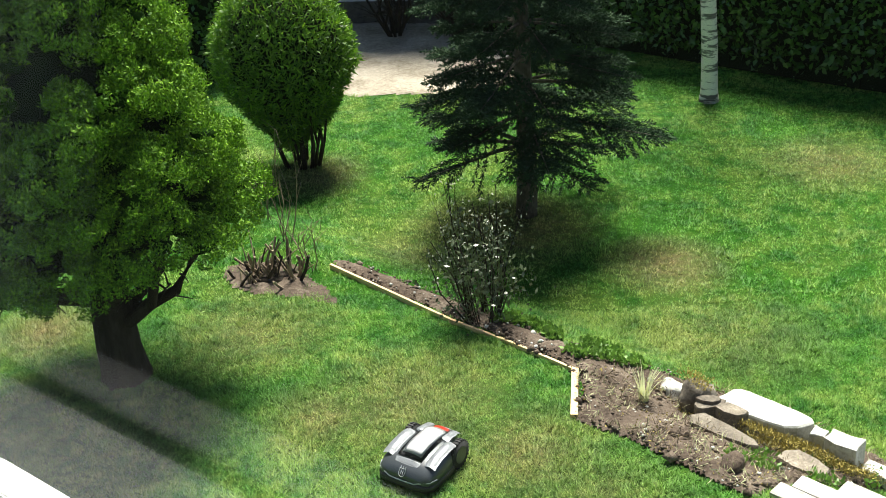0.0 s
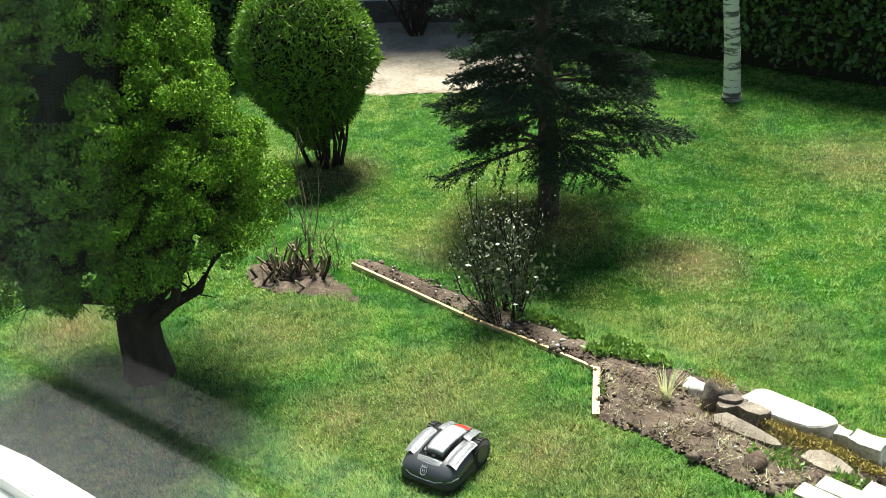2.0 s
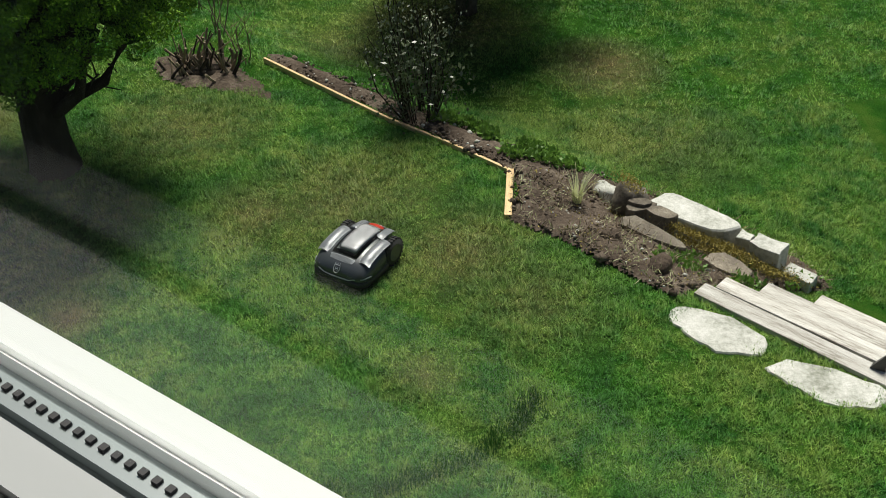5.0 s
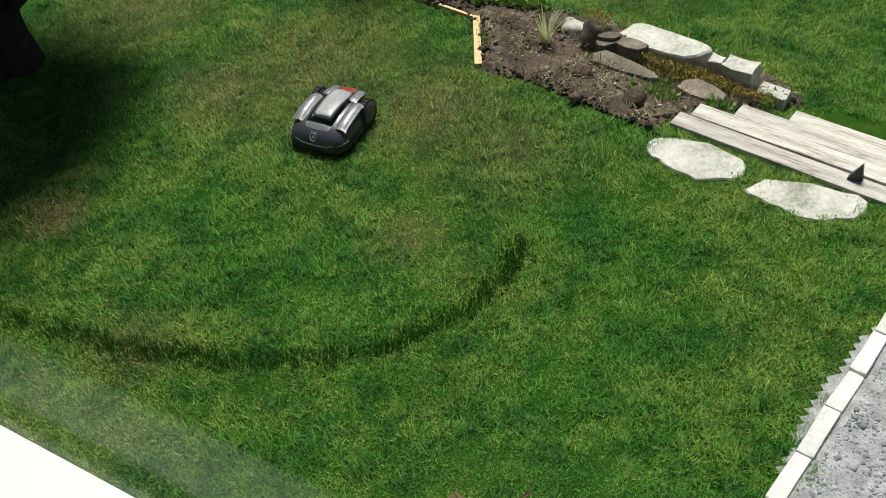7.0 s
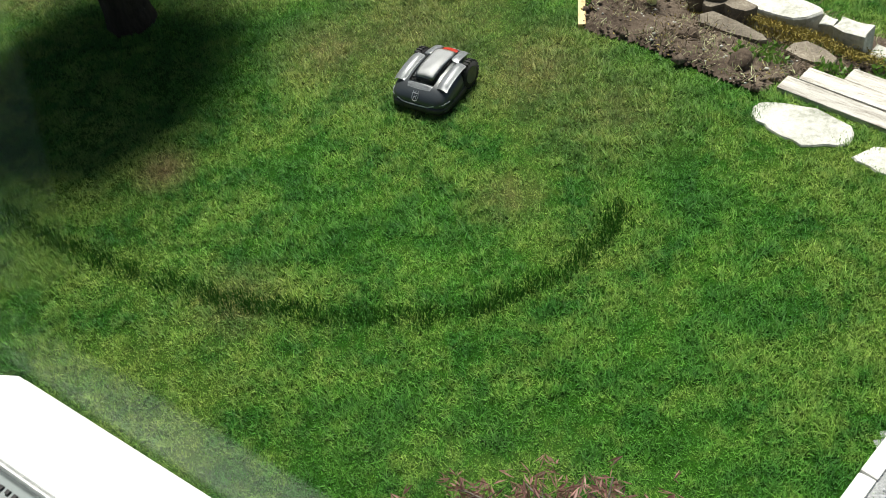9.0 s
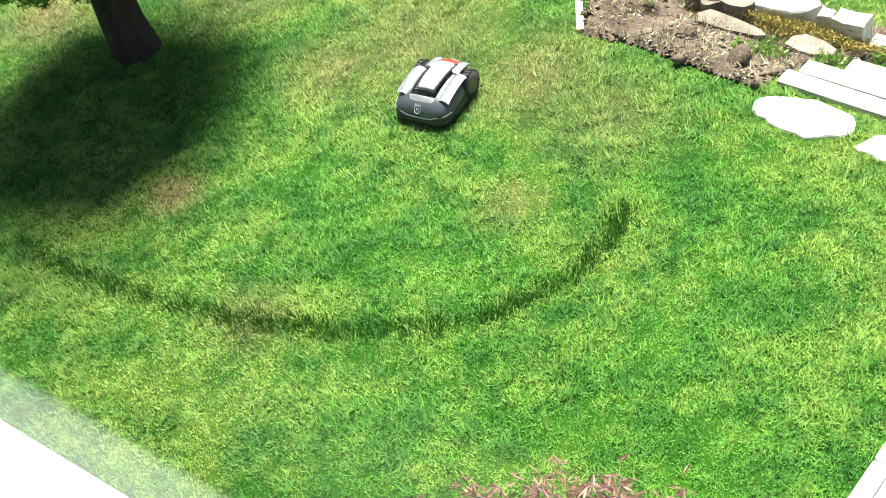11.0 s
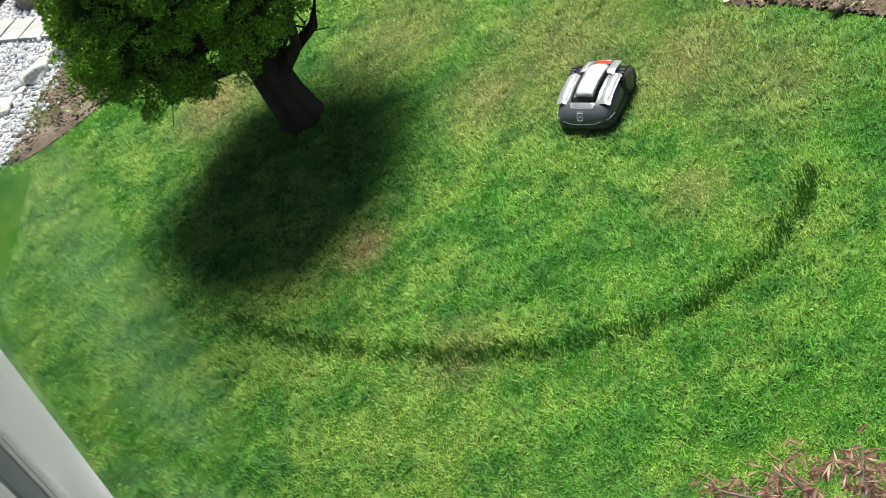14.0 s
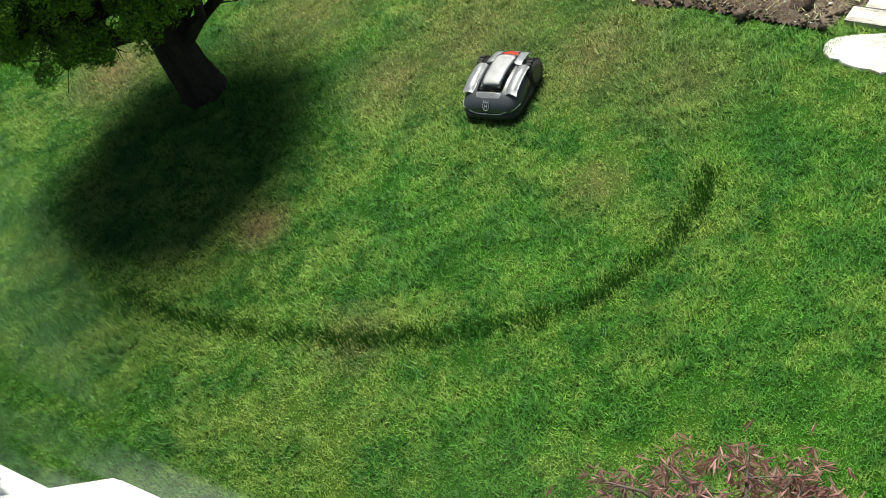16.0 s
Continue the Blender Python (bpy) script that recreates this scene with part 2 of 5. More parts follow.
def leaves(name, at, way, length, width, droop=0.2, spread=0.5, seed=1, face=None):
    """Many small pointed leaves: a bent four-cornered blade at each place."""
    r = np.random.default_rng(seed)
    n = len(at)
    way = unit(unit(way) + r.normal(0, spread, (n, 3)))
    if face is not None:      # blades lie against the surface that they clothe
        way = unit(way - 0.75 * unit(face) * (way * unit(face)).sum(-1, keepdims=True))
    side = unit(np.cross(way, r.normal(0, 1, (n, 3)) if face is None else unit(face) + r.normal(0, 0.6, (n, 3))))
    up = np.cross(side, way)
    ln = (length * r.uniform(0.65, 1.25, n))[:, None]
    wd = (width * r.uniform(0.7, 1.2, n))[:, None] / 2
    mid = at + way * ln * 0.5
    v = np.stack([at, mid + side * wd - up * ln * 0.08, at + way * ln - up * ln * droop, mid - side * wd - up * ln * 0.08], 1).reshape(-1, 3)
    f = np.arange(4 * n).reshape(n, 4)
    return faces_mesh(name, v, f)


def tube(points, radii, sides=7, caps=True):
    """A tapered limb along points."""
    bm = bmesh.new()
    add_tube(bm, points, radii, sides, caps)
    return bm


def add_tube(bm, points, radii, sides=7, caps=True, lump=0.0):
    pts = [Vector(p) for p in points]
    rings = []
    ref = Vector((0.31, 0.17, 0.93))
    for k, p in enumerate(pts):
        d = (pts[min(k + 1, len(pts) - 1)] - pts[max(k - 1, 0)]).normalized()
        if abs(d.dot(ref)) > 0.97:
            ref = Vector((0.9, 0.3, 0.1))
        u = d.cross(ref).normalized()
        w = d.cross(u)
        ring = []
        for s in range(sides):
            a = 2 * math.pi * s / sides
            rr = radii[k] * (1 + (lump * noise.noise(p * 3 + Vector((s, s * 0.5, 0))) if lump else 0))
            ring.append(bm.verts.new(p + (u * math.cos(a) + w * math.sin(a)) * rr))
        rings.append(ring)
    for a, b in zip(rings, rings[1:]):
        for s in range(sides):
            bm.faces.new((a[s], a[(s + 1) % sides], b[(s + 1) % sides], b[s]))
    if caps:
        bm.faces.new(rings[0][::-1])
        bm.faces.new(rings[-1])


def block(size, bevel=0.01, rough=0.0, at=(0, 0, 0), cuts=0, seed=0):
    """A box with eased edges, and uneven faces where rough is given."""
    bm = bmesh.new()
    bmesh.ops.create_cube(bm, size=1)
    bmesh.ops.scale(bm, vec=size, verts=bm.verts)
    if bevel:
        bmesh.ops.bevel(bm, geom=bm.edges[:], offset=bevel, segments=2, affect="EDGES", profile=0.6)
    if cuts:
        bmesh.ops.subdivide_edges(bm, edges=bm.edges[:], cuts=cuts, use_grid_fill=True)
    if rough:
        for v in bm.verts:
            v.co += noise.noise_vector(v.co * (1.2 / max(size)) * 3 + Vector((seed * 7.3, seed * 3.1, 0))) * rough
    bmesh.ops.translate(bm, vec=at, verts=bm.verts)
    return bm


def rock(size, seed, rough=0.4, level=3):
    """An uneven natural stone with its underside flattened."""
    bm = bmesh.new()
    bmesh.ops.create_icosphere(bm, subdivisions=level, radius=0.5)
    for v in bm.verts:
        n = noise.noise(v.co * 2.2 + Vector((seed * 5.1, seed, 0))) + 0.5 * noise.noise(v.co * 5 + Vector((seed, 0, seed)))
        c = v.co.normalized()
        box = max(abs(c.x), abs(c.y), abs(c.z))
        v.co = c * 0.5 * (0.75 + 0.25 / box * 0.9) * (1 + rough * n)
        v.co.z = max(v.co.z, -0.35)
    bmesh.ops.scale(bm, vec=size, verts=bm.verts)
    return bm


def merge(bm, other):
    """Add the faces of another bmesh."""
    me = bpy.data.meshes.new("tmp")
    other.to_mesh(me)
    other.free()
    bm.from_mesh(me)
    bpy.data.meshes.remove(me)


def slabs(outline, thick, edge=0.012):
    """A flat stone from its outline, with a softened rim."""
    bm = bmesh.new()
    c = sum((Vector((x, y, 0)) for x, y in outline), Vector()) / len(outline)
    low = [bm.verts.new((x, y, -thick)) for x, y in outline]
    rim = [bm.verts.new((x, y, -edge)) for x, y in outline]
    top = [bm.verts.new((Vector((x, y, 0)) - c) * (1 - edge * 3) + c) for x, y in outline]
    n = len(outline)
    for a, b in ((low, rim), (rim, top)):
        for k in range(n):
            bm.faces.new((a[k], a[(k + 1) % n], b[(k + 1) % n], b[k]))
    bm.faces.new(top)
    bm.faces.new(low[::-1])
    return bm


def ragged(outline, steps=4, off=0.02, seed=0):
    """An outline rounded off and made uneven."""
    out = []
    n = len(outline)
    for k in range(n):
        p0, p1, p2, p3 = (np.array(outline[(k + j) % n], float) for j in (-1, 0, 1, 2))
        for s in range(steps):
            t = s / steps
            q = 0.5 * (2 * p1 + (p2 - p0) * t + (2 * p0 - 5 * p1 + 4 * p2 - p3) * t * t + (3 * p1 - p0 - 3 * p2 + p3) * t ** 3)
            w = noise.noise_vector(Vector((q[0] * 9 + seed, q[1] * 9, seed)))
            out.append((q[0] + w.x * off, q[1] + w.y * off))
    return out


def inside(px, py, poly):
    px, py = np.asarray(px), np.asarray(py)
    hit = np.zeros(px.shape, bool)
    for (x0, y0), (x1, y1) in zip(poly, poly[1:] + poly[:1]):
        cross = (y0 > py) != (y1 > py)
        hit ^= cross & (px < (x1 - x0) * (py - y0) / (y1 - y0 + 1e-12) + x0)
    return hit


# ---- lie of the land ----
EDGE = [(-9.0, 18.0), (-1.24, 10.6), (1.0, 8.3), (0.9, 7.6), (2.05, 6.38), (3.8, 4.55), (9.0, 0.5)]
DROP = 0.42


def beyond(x, y):
    """Metres past the terrace's edge towards the lower lawn; nought on the terrace."""
    x, y = np.asarray(x, float), np.asarray(y, float)
    d = np.full(x.shape, 1e9)
    for (x0, y0), (x1, y1) in zip(EDGE, EDGE[1:]):
        t = np.clip(((x - x0) * (x1 - x0) + (y - y0) * (y1 - y0)) / ((x1 - x0) ** 2 + (y1 - y0) ** 2), 0, 1)
        d = np.minimum(d, np.hypot(x - x0 - t * (x1 - x0), y - y0 - t * (y1 - y0)))
    return np.where(inside(x, y, EDGE + [(60.0, 0.5), (60.0, 60.0), (-9.0, 60.0)]), d, 0)


def ground(x, y):
    d = beyond(x, y)
    t = np.clip(d / 1.5, 0, 1)
    z = -DROP * t * t * (3 - 2 * t)
    x, y = np.asarray(x, float), np.asarray(y, float)
    return z + 0.018 * np.sin(x * 1.7 + 0.6 * y) * np.sin(y * 1.3 + 1) * np.clip(np.abs(y - 7) / 3, 0.3, 1)


def gz(x, y):
    return float(ground(x, y))


BED = [(0.98, 8.3), (0.9, 7.6), (1.32, 7.24), (1.62, 6.87), (2.0, 6.5), (2.25, 6.62), (2.62, 6.86), (3.2, 6.95), (3.45, 7.05), (3.3, 7.45), (2.9, 7.9), (2.4, 8.4), (1.9, 8.62), (1.35, 8.62), (0.9, 9.0), (0.3, 9.55), (-0.35, 10.15), (-1.0, 10.75), (-1.2, 10.6), (-0.1, 9.45)]
PAVER_A = [(1.92, 6.33), (2.08, 6.38), (2.35, 6.22), (2.55, 6.0), (2.45, 5.82), (2.22, 5.86), (2.03, 5.98), (1.95, 6.15)]
PAVER_B = [(2.45, 5.7), (2.7, 5.74), (3.0, 5.58), (3.2, 5.4), (3.05, 5.26), (2.85, 5.28), (2.69, 5.37), (2.55, 5.52)]
SANDY = [(-1.6, 17.55), (-0.6, 17.35), (0.4, 17.2), (1.2, 17.6), (1.6, 19.4), (1.6, 21.6), (-3.0, 21.9), (-2.6, 20.0), (-2.0, 18.4)]
CURB_A, CURB_B = (0.92, 2.43), (3.3, 4.73)
PATH_SIDE = [(1.02, 2.36), (3.4, 4.66), (9.0, 4.7), (9.0, -2.0), (1.0, -2.0), (0.75, 2.0)]
GRAVEL_BED = [(-5.9, 12.4), (-6.2, 11.2), (-6.5, 10.4), (-8.5, 9.2), (-10.5, 10.5), (-10.5, 15.0), (-6.2, 15.0), (-5.9, 13.5)]
STEP_O, STEP_A, STEP_N = np.array((2.16, 6.5)), np.array((0.695, -0.719)), np.array((0.719, 0.695))
STEPS = [tuple(STEP_O + STEP_A * a + STEP_N * n) for a, n in ((0, 0.0), (2.6, 0.0), (2.6, 1.35), (0.8, 1.35), (0.5, 0.95), (0.2, 0.55))]

# ---- the ground, one sheet to the horizon ----
gx = np.concatenate([[-600, -200, -80, -40, -20, -14], np.arange(-10, 10.01, 0.125), [14, 20, 40, 80, 200, 600]])
gy = np.concatenate([[-600, -200, -60, -20, -8, -3], np.arange(0, 24.01, 0.125), [28, 36, 50, 90, 200, 600]])
X, Y = np.meshgrid(gx, gy)
Z = ground(X, Y)
V = np.stack([X, Y, Z], -1).reshape(-1, 3)
idx = np.arange(V.shape[0]).reshape(X.shape)
F = np.stack([idx[:-1, :-1], idx[:-1, 1:], idx[1:, 1:], idx[1:, :-1]], -1).reshape(-1, 4)
whole("ground", faces_mesh("ground", V, F), LAWN, "worn green garden lawn with dry and bare patches", "ground", kind="structure", smooth=True)


def patch(name, outline, step, lift, lumps, material, label, kind="structure", seed=3):
    """An uneven sheet of soil or gravel laid into the lawn, thinning out at its rim."""
    outline = ragged(outline, 5, 0.05, seed)
    xs, ys = [p[0] for p in outline], [p[1] for p in outline]
    px, py = np.meshgrid(np.arange(min(xs), max(xs), step), np.arange(min(ys), max(ys), step))
    ok = inside(px, py, outline)
    rim = np.full(px.shape, 1e9)
    for (x0, y0), (x1, y1) in zip(outline, outline[1:] + outline[:1]):
        t = np.clip(((px - x0) * (x1 - x0) + (py - y0) * (y1 - y0)) / ((x1 - x0) ** 2 + (y1 - y0) ** 2 + 1e-9), 0, 1)
        rim = np.minimum(rim, np.hypot(px - x0 - t * (x1 - x0), py - y0 - t * (y1 - y0)))
    k = np.clip(rim / 0.12, 0, 1)
    n = np.array([[noise.noise(Vector((a * 4, b * 4, seed))) + 0.6 * noise.noise(Vector((a * 13, b * 13, seed))) for a, b in zip(ra, rb)] for ra, rb in zip(px, py)])
    pz = ground(px, py) + 0.006 + k * (lift + lumps * n)
    ids = np.arange(px.size).reshape(px.shape)
    q = ok[:-1, :-1] & ok[1:, :-1] & ok[:-1, 1:] & ok[1:, 1:]
    f = np.stack([ids[:-1, :-1][q], ids[:-1, 1:][q], ids[1:, 1:][q], ids[1:, :-1][q]], -1)
    return whole(name, faces_mesh(name, np.stack([px, py, pz], -1).reshape(-1, 3), f), material, label, name.split("_")[0], kind=kind, smooth=True)


patch("soil_bed", BED, 0.03, 0.045, 0.03, SOIL, "dark crumbly soil bed between lawn edge and stones")
patch("sandy_yard", SANDY, 0.06, 0.012, 0.012, SAND, "pale sandy yard beyond the lawn")
patch("gravel_path", PATH_SIDE, 0.05, 0.012, 0.004, GRAVEL, "light grey gravel path beside the lawn")
patch("gravel_corner", GRAVEL_BED, 0.1, 0.015, 0.01, GRAVEL, "light grey gravel in the garden corner")
SHADY = [(-6.6, 10.2), (-5.3, 10.7), (-5.0, 11.6), (-5.9, 12.6), (-6.4, 11.4)]
patch("soil_bank", SHADY, 0.025, 0.03, 0.035, SOIL, "bare brown soil bank beside the gravel")
patch("stump_soil", [(-2.35, 10.75), (-2.2, 10.2), (-1.5, 9.95), (-1.1, 9.75), (-1.2, 10.1), (-1.5, 10.5), (-1.7, 10.8)], 0.04, 0.02, 0.025, SOIL, "dark bare soil round a cut stump")


# ---- grass, uncounted blades ----
def grass(name, n, box, tall, wide, per, material, label, seed, keep_out, bend=1.1):
    r = np.random.default_rng(seed)
    x, y = r.uniform(box[0], box[1], n), r.uniform(box[2], box[3], n)
    ok = np.ones(n, bool)
    for poly in keep_out:
        ok &= ~inside(x, y, poly)
    x, y = x[ok], y[ok]
    return blades(name, x, y, tall, wide, per, material, label, r, bend)


def blades(name, x, y, tall, wide, per, material, label, r, bend):
    x, y = np.repeat(x, per), np.repeat(y, per)
    n = len(x)
    x, y = x + r.normal(0, 0.014, n), y + r.normal(0, 0.014, n)
    z = ground(x, y) - 0.004
    clump = np.array([noise.noise(Vector((a * 1.8, b * 1.8, 5.0))) + 1.1 * noise.noise(Vector((a * 8.5, b * 8.5, 2.0))) for a, b in zip(x[::per], y[::per])]).repeat(per)[:n]
    h = tall * r.uniform(0.45, 1.35, n) * np.clip(1 + 0.75 * clump, 0.5, 2.2)
    a, lean = r.uniform(0, 6.283, n), r.uniform(0.1, 1.0, n) * bend
    d = np.stack([np.cos(a), np.sin(a), np.zeros(n)], 1)
    s = np.stack([-np.sin(a), np.cos(a), np.zeros(n)], 1) * (wide * r.uniform(0.6, 1.3, n))[:, None] / 2
    p = np.stack([x, y, z], 1)
    upv = np.array([0, 0, 1.0])
    tip = p + upv * (h * (1 - 0.35 * lean))[:, None] + d * (h * lean)[:, None]
    v = np.stack([p - s, p + s, tip], 1).reshape(-1, 3)
    f = np.arange(3 * n).reshape(n, 3)
    return whole(name, faces_mesh(name, v, f), material, label, "grass", kind="stuff")


def shrunk(poly, k):
    c = np.mean(poly, axis=0)
    return [tuple(c + (np.array(q) - c) * k) for q in poly]


OUT = [BED, shrunk(PAVER_A, 0.86), shrunk(PAVER_B, 0.86), shrunk(SANDY, 0.94), PATH_SIDE, GRAVEL_BED, STEPS, SHADY]
grass("lawn_grass", 190000, (-6.2, 4.6, 2.4, 10.0), 0.036, 0.0095, 6, BLADE, "short mown green lawn grass with dry tips", 11, OUT)
grass("far_grass", 120000, (-7.5, 8.5, 10.0, 19.5), 0.034, 0.0125, 5, BLADE, "green lawn grass in the lower garden", 12, OUT)
# course of a dark arc over the lawn, its shade painted with extra blades
ARC = [(0.85, 5.55), (0.72, 5.3), (0.4, 5.03), (-0.15, 4.78), (-0.6, 4.8), (-1.1, 4.88), (-1.85, 5.17), (-2.65, 5.66), (-3.2, 6.02), (-3.6, 6.4)]
ar = np.random.default_rng(5)
AP = np.array(ARC)
along = np.concatenate([[0], np.cumsum(np.hypot(*np.diff(AP, axis=0).T))])
at_t = np.minimum(np.interp(ar.uniform(0, along[-1], 2400), along, np.arange(len(ARC))), len(ARC) - 1.001)
ai, af = at_t.astype(int), (at_t % 1)[:, None]
ap = AP[ai] * (1 - af) + AP[ai + 1] * af + ar.normal(0, 0.045, (2400, 2))
blades("arc_shade", ap[:, 0], ap[:, 1], 0.05, 0.01, 4, BLADE_SHADE, "dark arc over the lawn, shade put into its blades", ar, 0.45)


# ---- trees and shrubs ----
def golden_conifer(at):
    """A broad cone of lumpy sprays on a thick, low-forked trunk."""
    t = thing("conifer", at, "golden-green lumpy conifer with thick dark trunk on the lawn", "tree")
    r = np.random.default_rng(21)
    bm = bmesh.new()
    add_tube(bm, [(0, 0, -0.05), (0, 0, 0.06), (-0.01, 0, 0.3), (-0.02, 0.01, 0.7), (0.0, 0.03, 1.4), (0.02, 0.03, 2.4), (0.02, 0, 3.9)], [0.25, 0.22, 0.19, 0.185, 0.13, 0.08, 0.02], 14, lump=0.3)
    part("trunk", bm, BARK, t, "dark rough trunk", True)
    limbs = [(-1.0, -0.15, 1.3, 0.72), (0.62, -0.3, 1.35, 0.5), (0.6, 0.5, 1.4, 0.6), (-0.6, 0.6, 1.5, 0.7), (-0.5, -0.7, 1.6, 0.8), (0.3, -0.7, 1.6, 0.75), (0.9, 0.02, 1.25, 0.55), (-0.85, -0.5, 1.3, 0.75)]
    for x, y, z, z0 in limbs:
        pts = [(0, 0, z0), (x * 0.3, y * 0.3, z0 + 0.12), (x * 0.62, y * 0.62, z0 + 0.2 * (z - z0) + 0.12), (x * 0.85, y * 0.85, z - 0.12), (x, y, z + 0.25)]
        bm = tube(pts, [0.075, 0.06, 0.048, 0.035, 0.015], 7)
        for k in range(9):
            a = r.uniform(0.35, 1.0)
            p = Vector((x * a, y * a, z0 + (z - z0) * a ** 1.4))
            q = p + Vector((r.normal(0, 0.2), r.normal(0, 0.2), r.uniform(-0.1, 0.25)))
            add_tube(bm, [p, (p + q) / 2 + Vector((0, 0, 0.03)), q], [0.011, 0.008, 0.004], 4)
        part("limb", bm, BARK, t, smooth=True)

    def radius(z):
        zs = [1.1, 1.3, 1.6, 2.3, 2.85, 3.3, 3.9, 4.6]
        return np.interp(z, zs, [0.8, 1.12, 1.27, 1.07, 0.8, 0.66, 0.42, 0.04])

    def skirt(a):
        """How low the crown hangs on each side."""
        return 1.2 + 0.13 * np.cos(a + 0.5)

    def ball_cloud(name, c, size, squash, material, label):
        bm = bmesh.new()
        bmesh.ops.create_icosphere(bm, subdivisions=1, radius=1)
        ball = np.array([v.co for v in bm.verts])
        tri = np.array([[v.index for v in f.verts] for f in bm.faces])
        bm.free()
        n = len(c)
        v = c[:, None, :] + ball[None] * (size[:, None, None] * r.uniform(0.8, 1.02, (n, len(ball), 1))) * np.array([1, 1, squash])
        me = faces_mesh(name, v.reshape(-1, 3), (tri[None] + len(ball) * np.arange(n)[:, None, None]).reshape(-1, 3))
        part(name, me, material, t, label, True, kind="stuff")

    # heavy billows, each clothed with small tufts
    z = r.uniform(1.12, 4.5, 1400)
    a = r.uniform(0, 6.283, 1400)
    ok = (r.uniform(0, 1.35, 1400) < radius(z)) & (z > skirt(a))
    z, a = z[ok][:380], a[ok][:380]
    n = len(z)
    rr = radius(z) * r.uniform(0.7, 1.02, n)
    big = np.stack([rr * np.cos(a), rr * np.sin(a), z], 1)
    out = unit(np.stack([np.cos(a), np.sin(a), np.full(n, 0.55)], 1))
    wide = r.uniform(0.13, 0.25, n)
    # balls added under the tufts, coloured dark for the shade between them
    ball_cloud("shade_billows", big * np.array([0.93, 0.93, 1]), wide * 0.62, 0.7, GOLD_SHADE, "dark billows inside the crown, shade put into their colour")
    each = 10
    o = unit(r.normal(0, 1, (n, each, 3)) * 0.85 + out[:, None, :] * 0.8)
    c = (big[:, None, :] + o * wide[:, None, None] * r.uniform(0.82, 1.08, (n, each, 1)) * np.array([1, 1, 0.72])).reshape(-1, 3)
    o1 = o.reshape(-1, 3)
    size = r.uniform(0.045, 0.095, len(c))
    per = 84
    o2 = unit(r.normal(0, 1, (len(c), per, 3)) + o1[:, None, :] * 0.9)
    p = c[:, None, :] + o2 * size[:, None, None] * r.uniform(0.75, 1.2, (len(c), per, 1)) * np.array([1, 1, 0.8])
    me = leaves("crown", p.reshape(-1, 3), (o2 * 0.9 + np.array([0, 0, 0.45])).reshape(-1, 3), 0.036, 0.015, 0.1, 0.45, 22, o2.reshape(-1, 3))
    part("crown", me, GOLD_LEAF, t, "dense lumpy golden-green sprays")
    # added solid whose dark colour stands for the shade within the crown
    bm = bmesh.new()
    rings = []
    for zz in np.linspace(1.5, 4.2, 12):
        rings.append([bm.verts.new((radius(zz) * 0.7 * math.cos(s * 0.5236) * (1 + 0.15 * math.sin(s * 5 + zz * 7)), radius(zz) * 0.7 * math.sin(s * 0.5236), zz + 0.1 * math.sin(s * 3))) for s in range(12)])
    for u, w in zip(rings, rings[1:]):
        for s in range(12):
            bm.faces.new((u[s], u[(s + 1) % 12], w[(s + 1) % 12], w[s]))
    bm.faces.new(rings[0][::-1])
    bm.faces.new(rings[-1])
    part("shade_core", bm, CORE, t, "dark solid core, shade put into its colour", True)
    bm = bmesh.new()
    for k in range(70):
        a, z0, q = r.uniform(0, 6.283), r.uniform(0.95, 1.3), r.uniform(0.4, 1.15)
        p0 = Vector((math.cos(a) * q * 0.7, math.sin(a) * q * 0.7, z0 + 0.15))
        p1 = Vector((math.cos(a + 0.2) * q, math.sin(a + 0.2) * q, z0 + r.uniform(-0.05, 0.15)))
        add_tube(bm, [p0, (p0 + p1) / 2 + Vector((0, 0, 0.05)), p1], [0.007, 0.005, 0.003], 3, False)
    part("bare_twigs", bm, BARK, t, "thin bare twigs below the crown", kind="stuff")
    return t


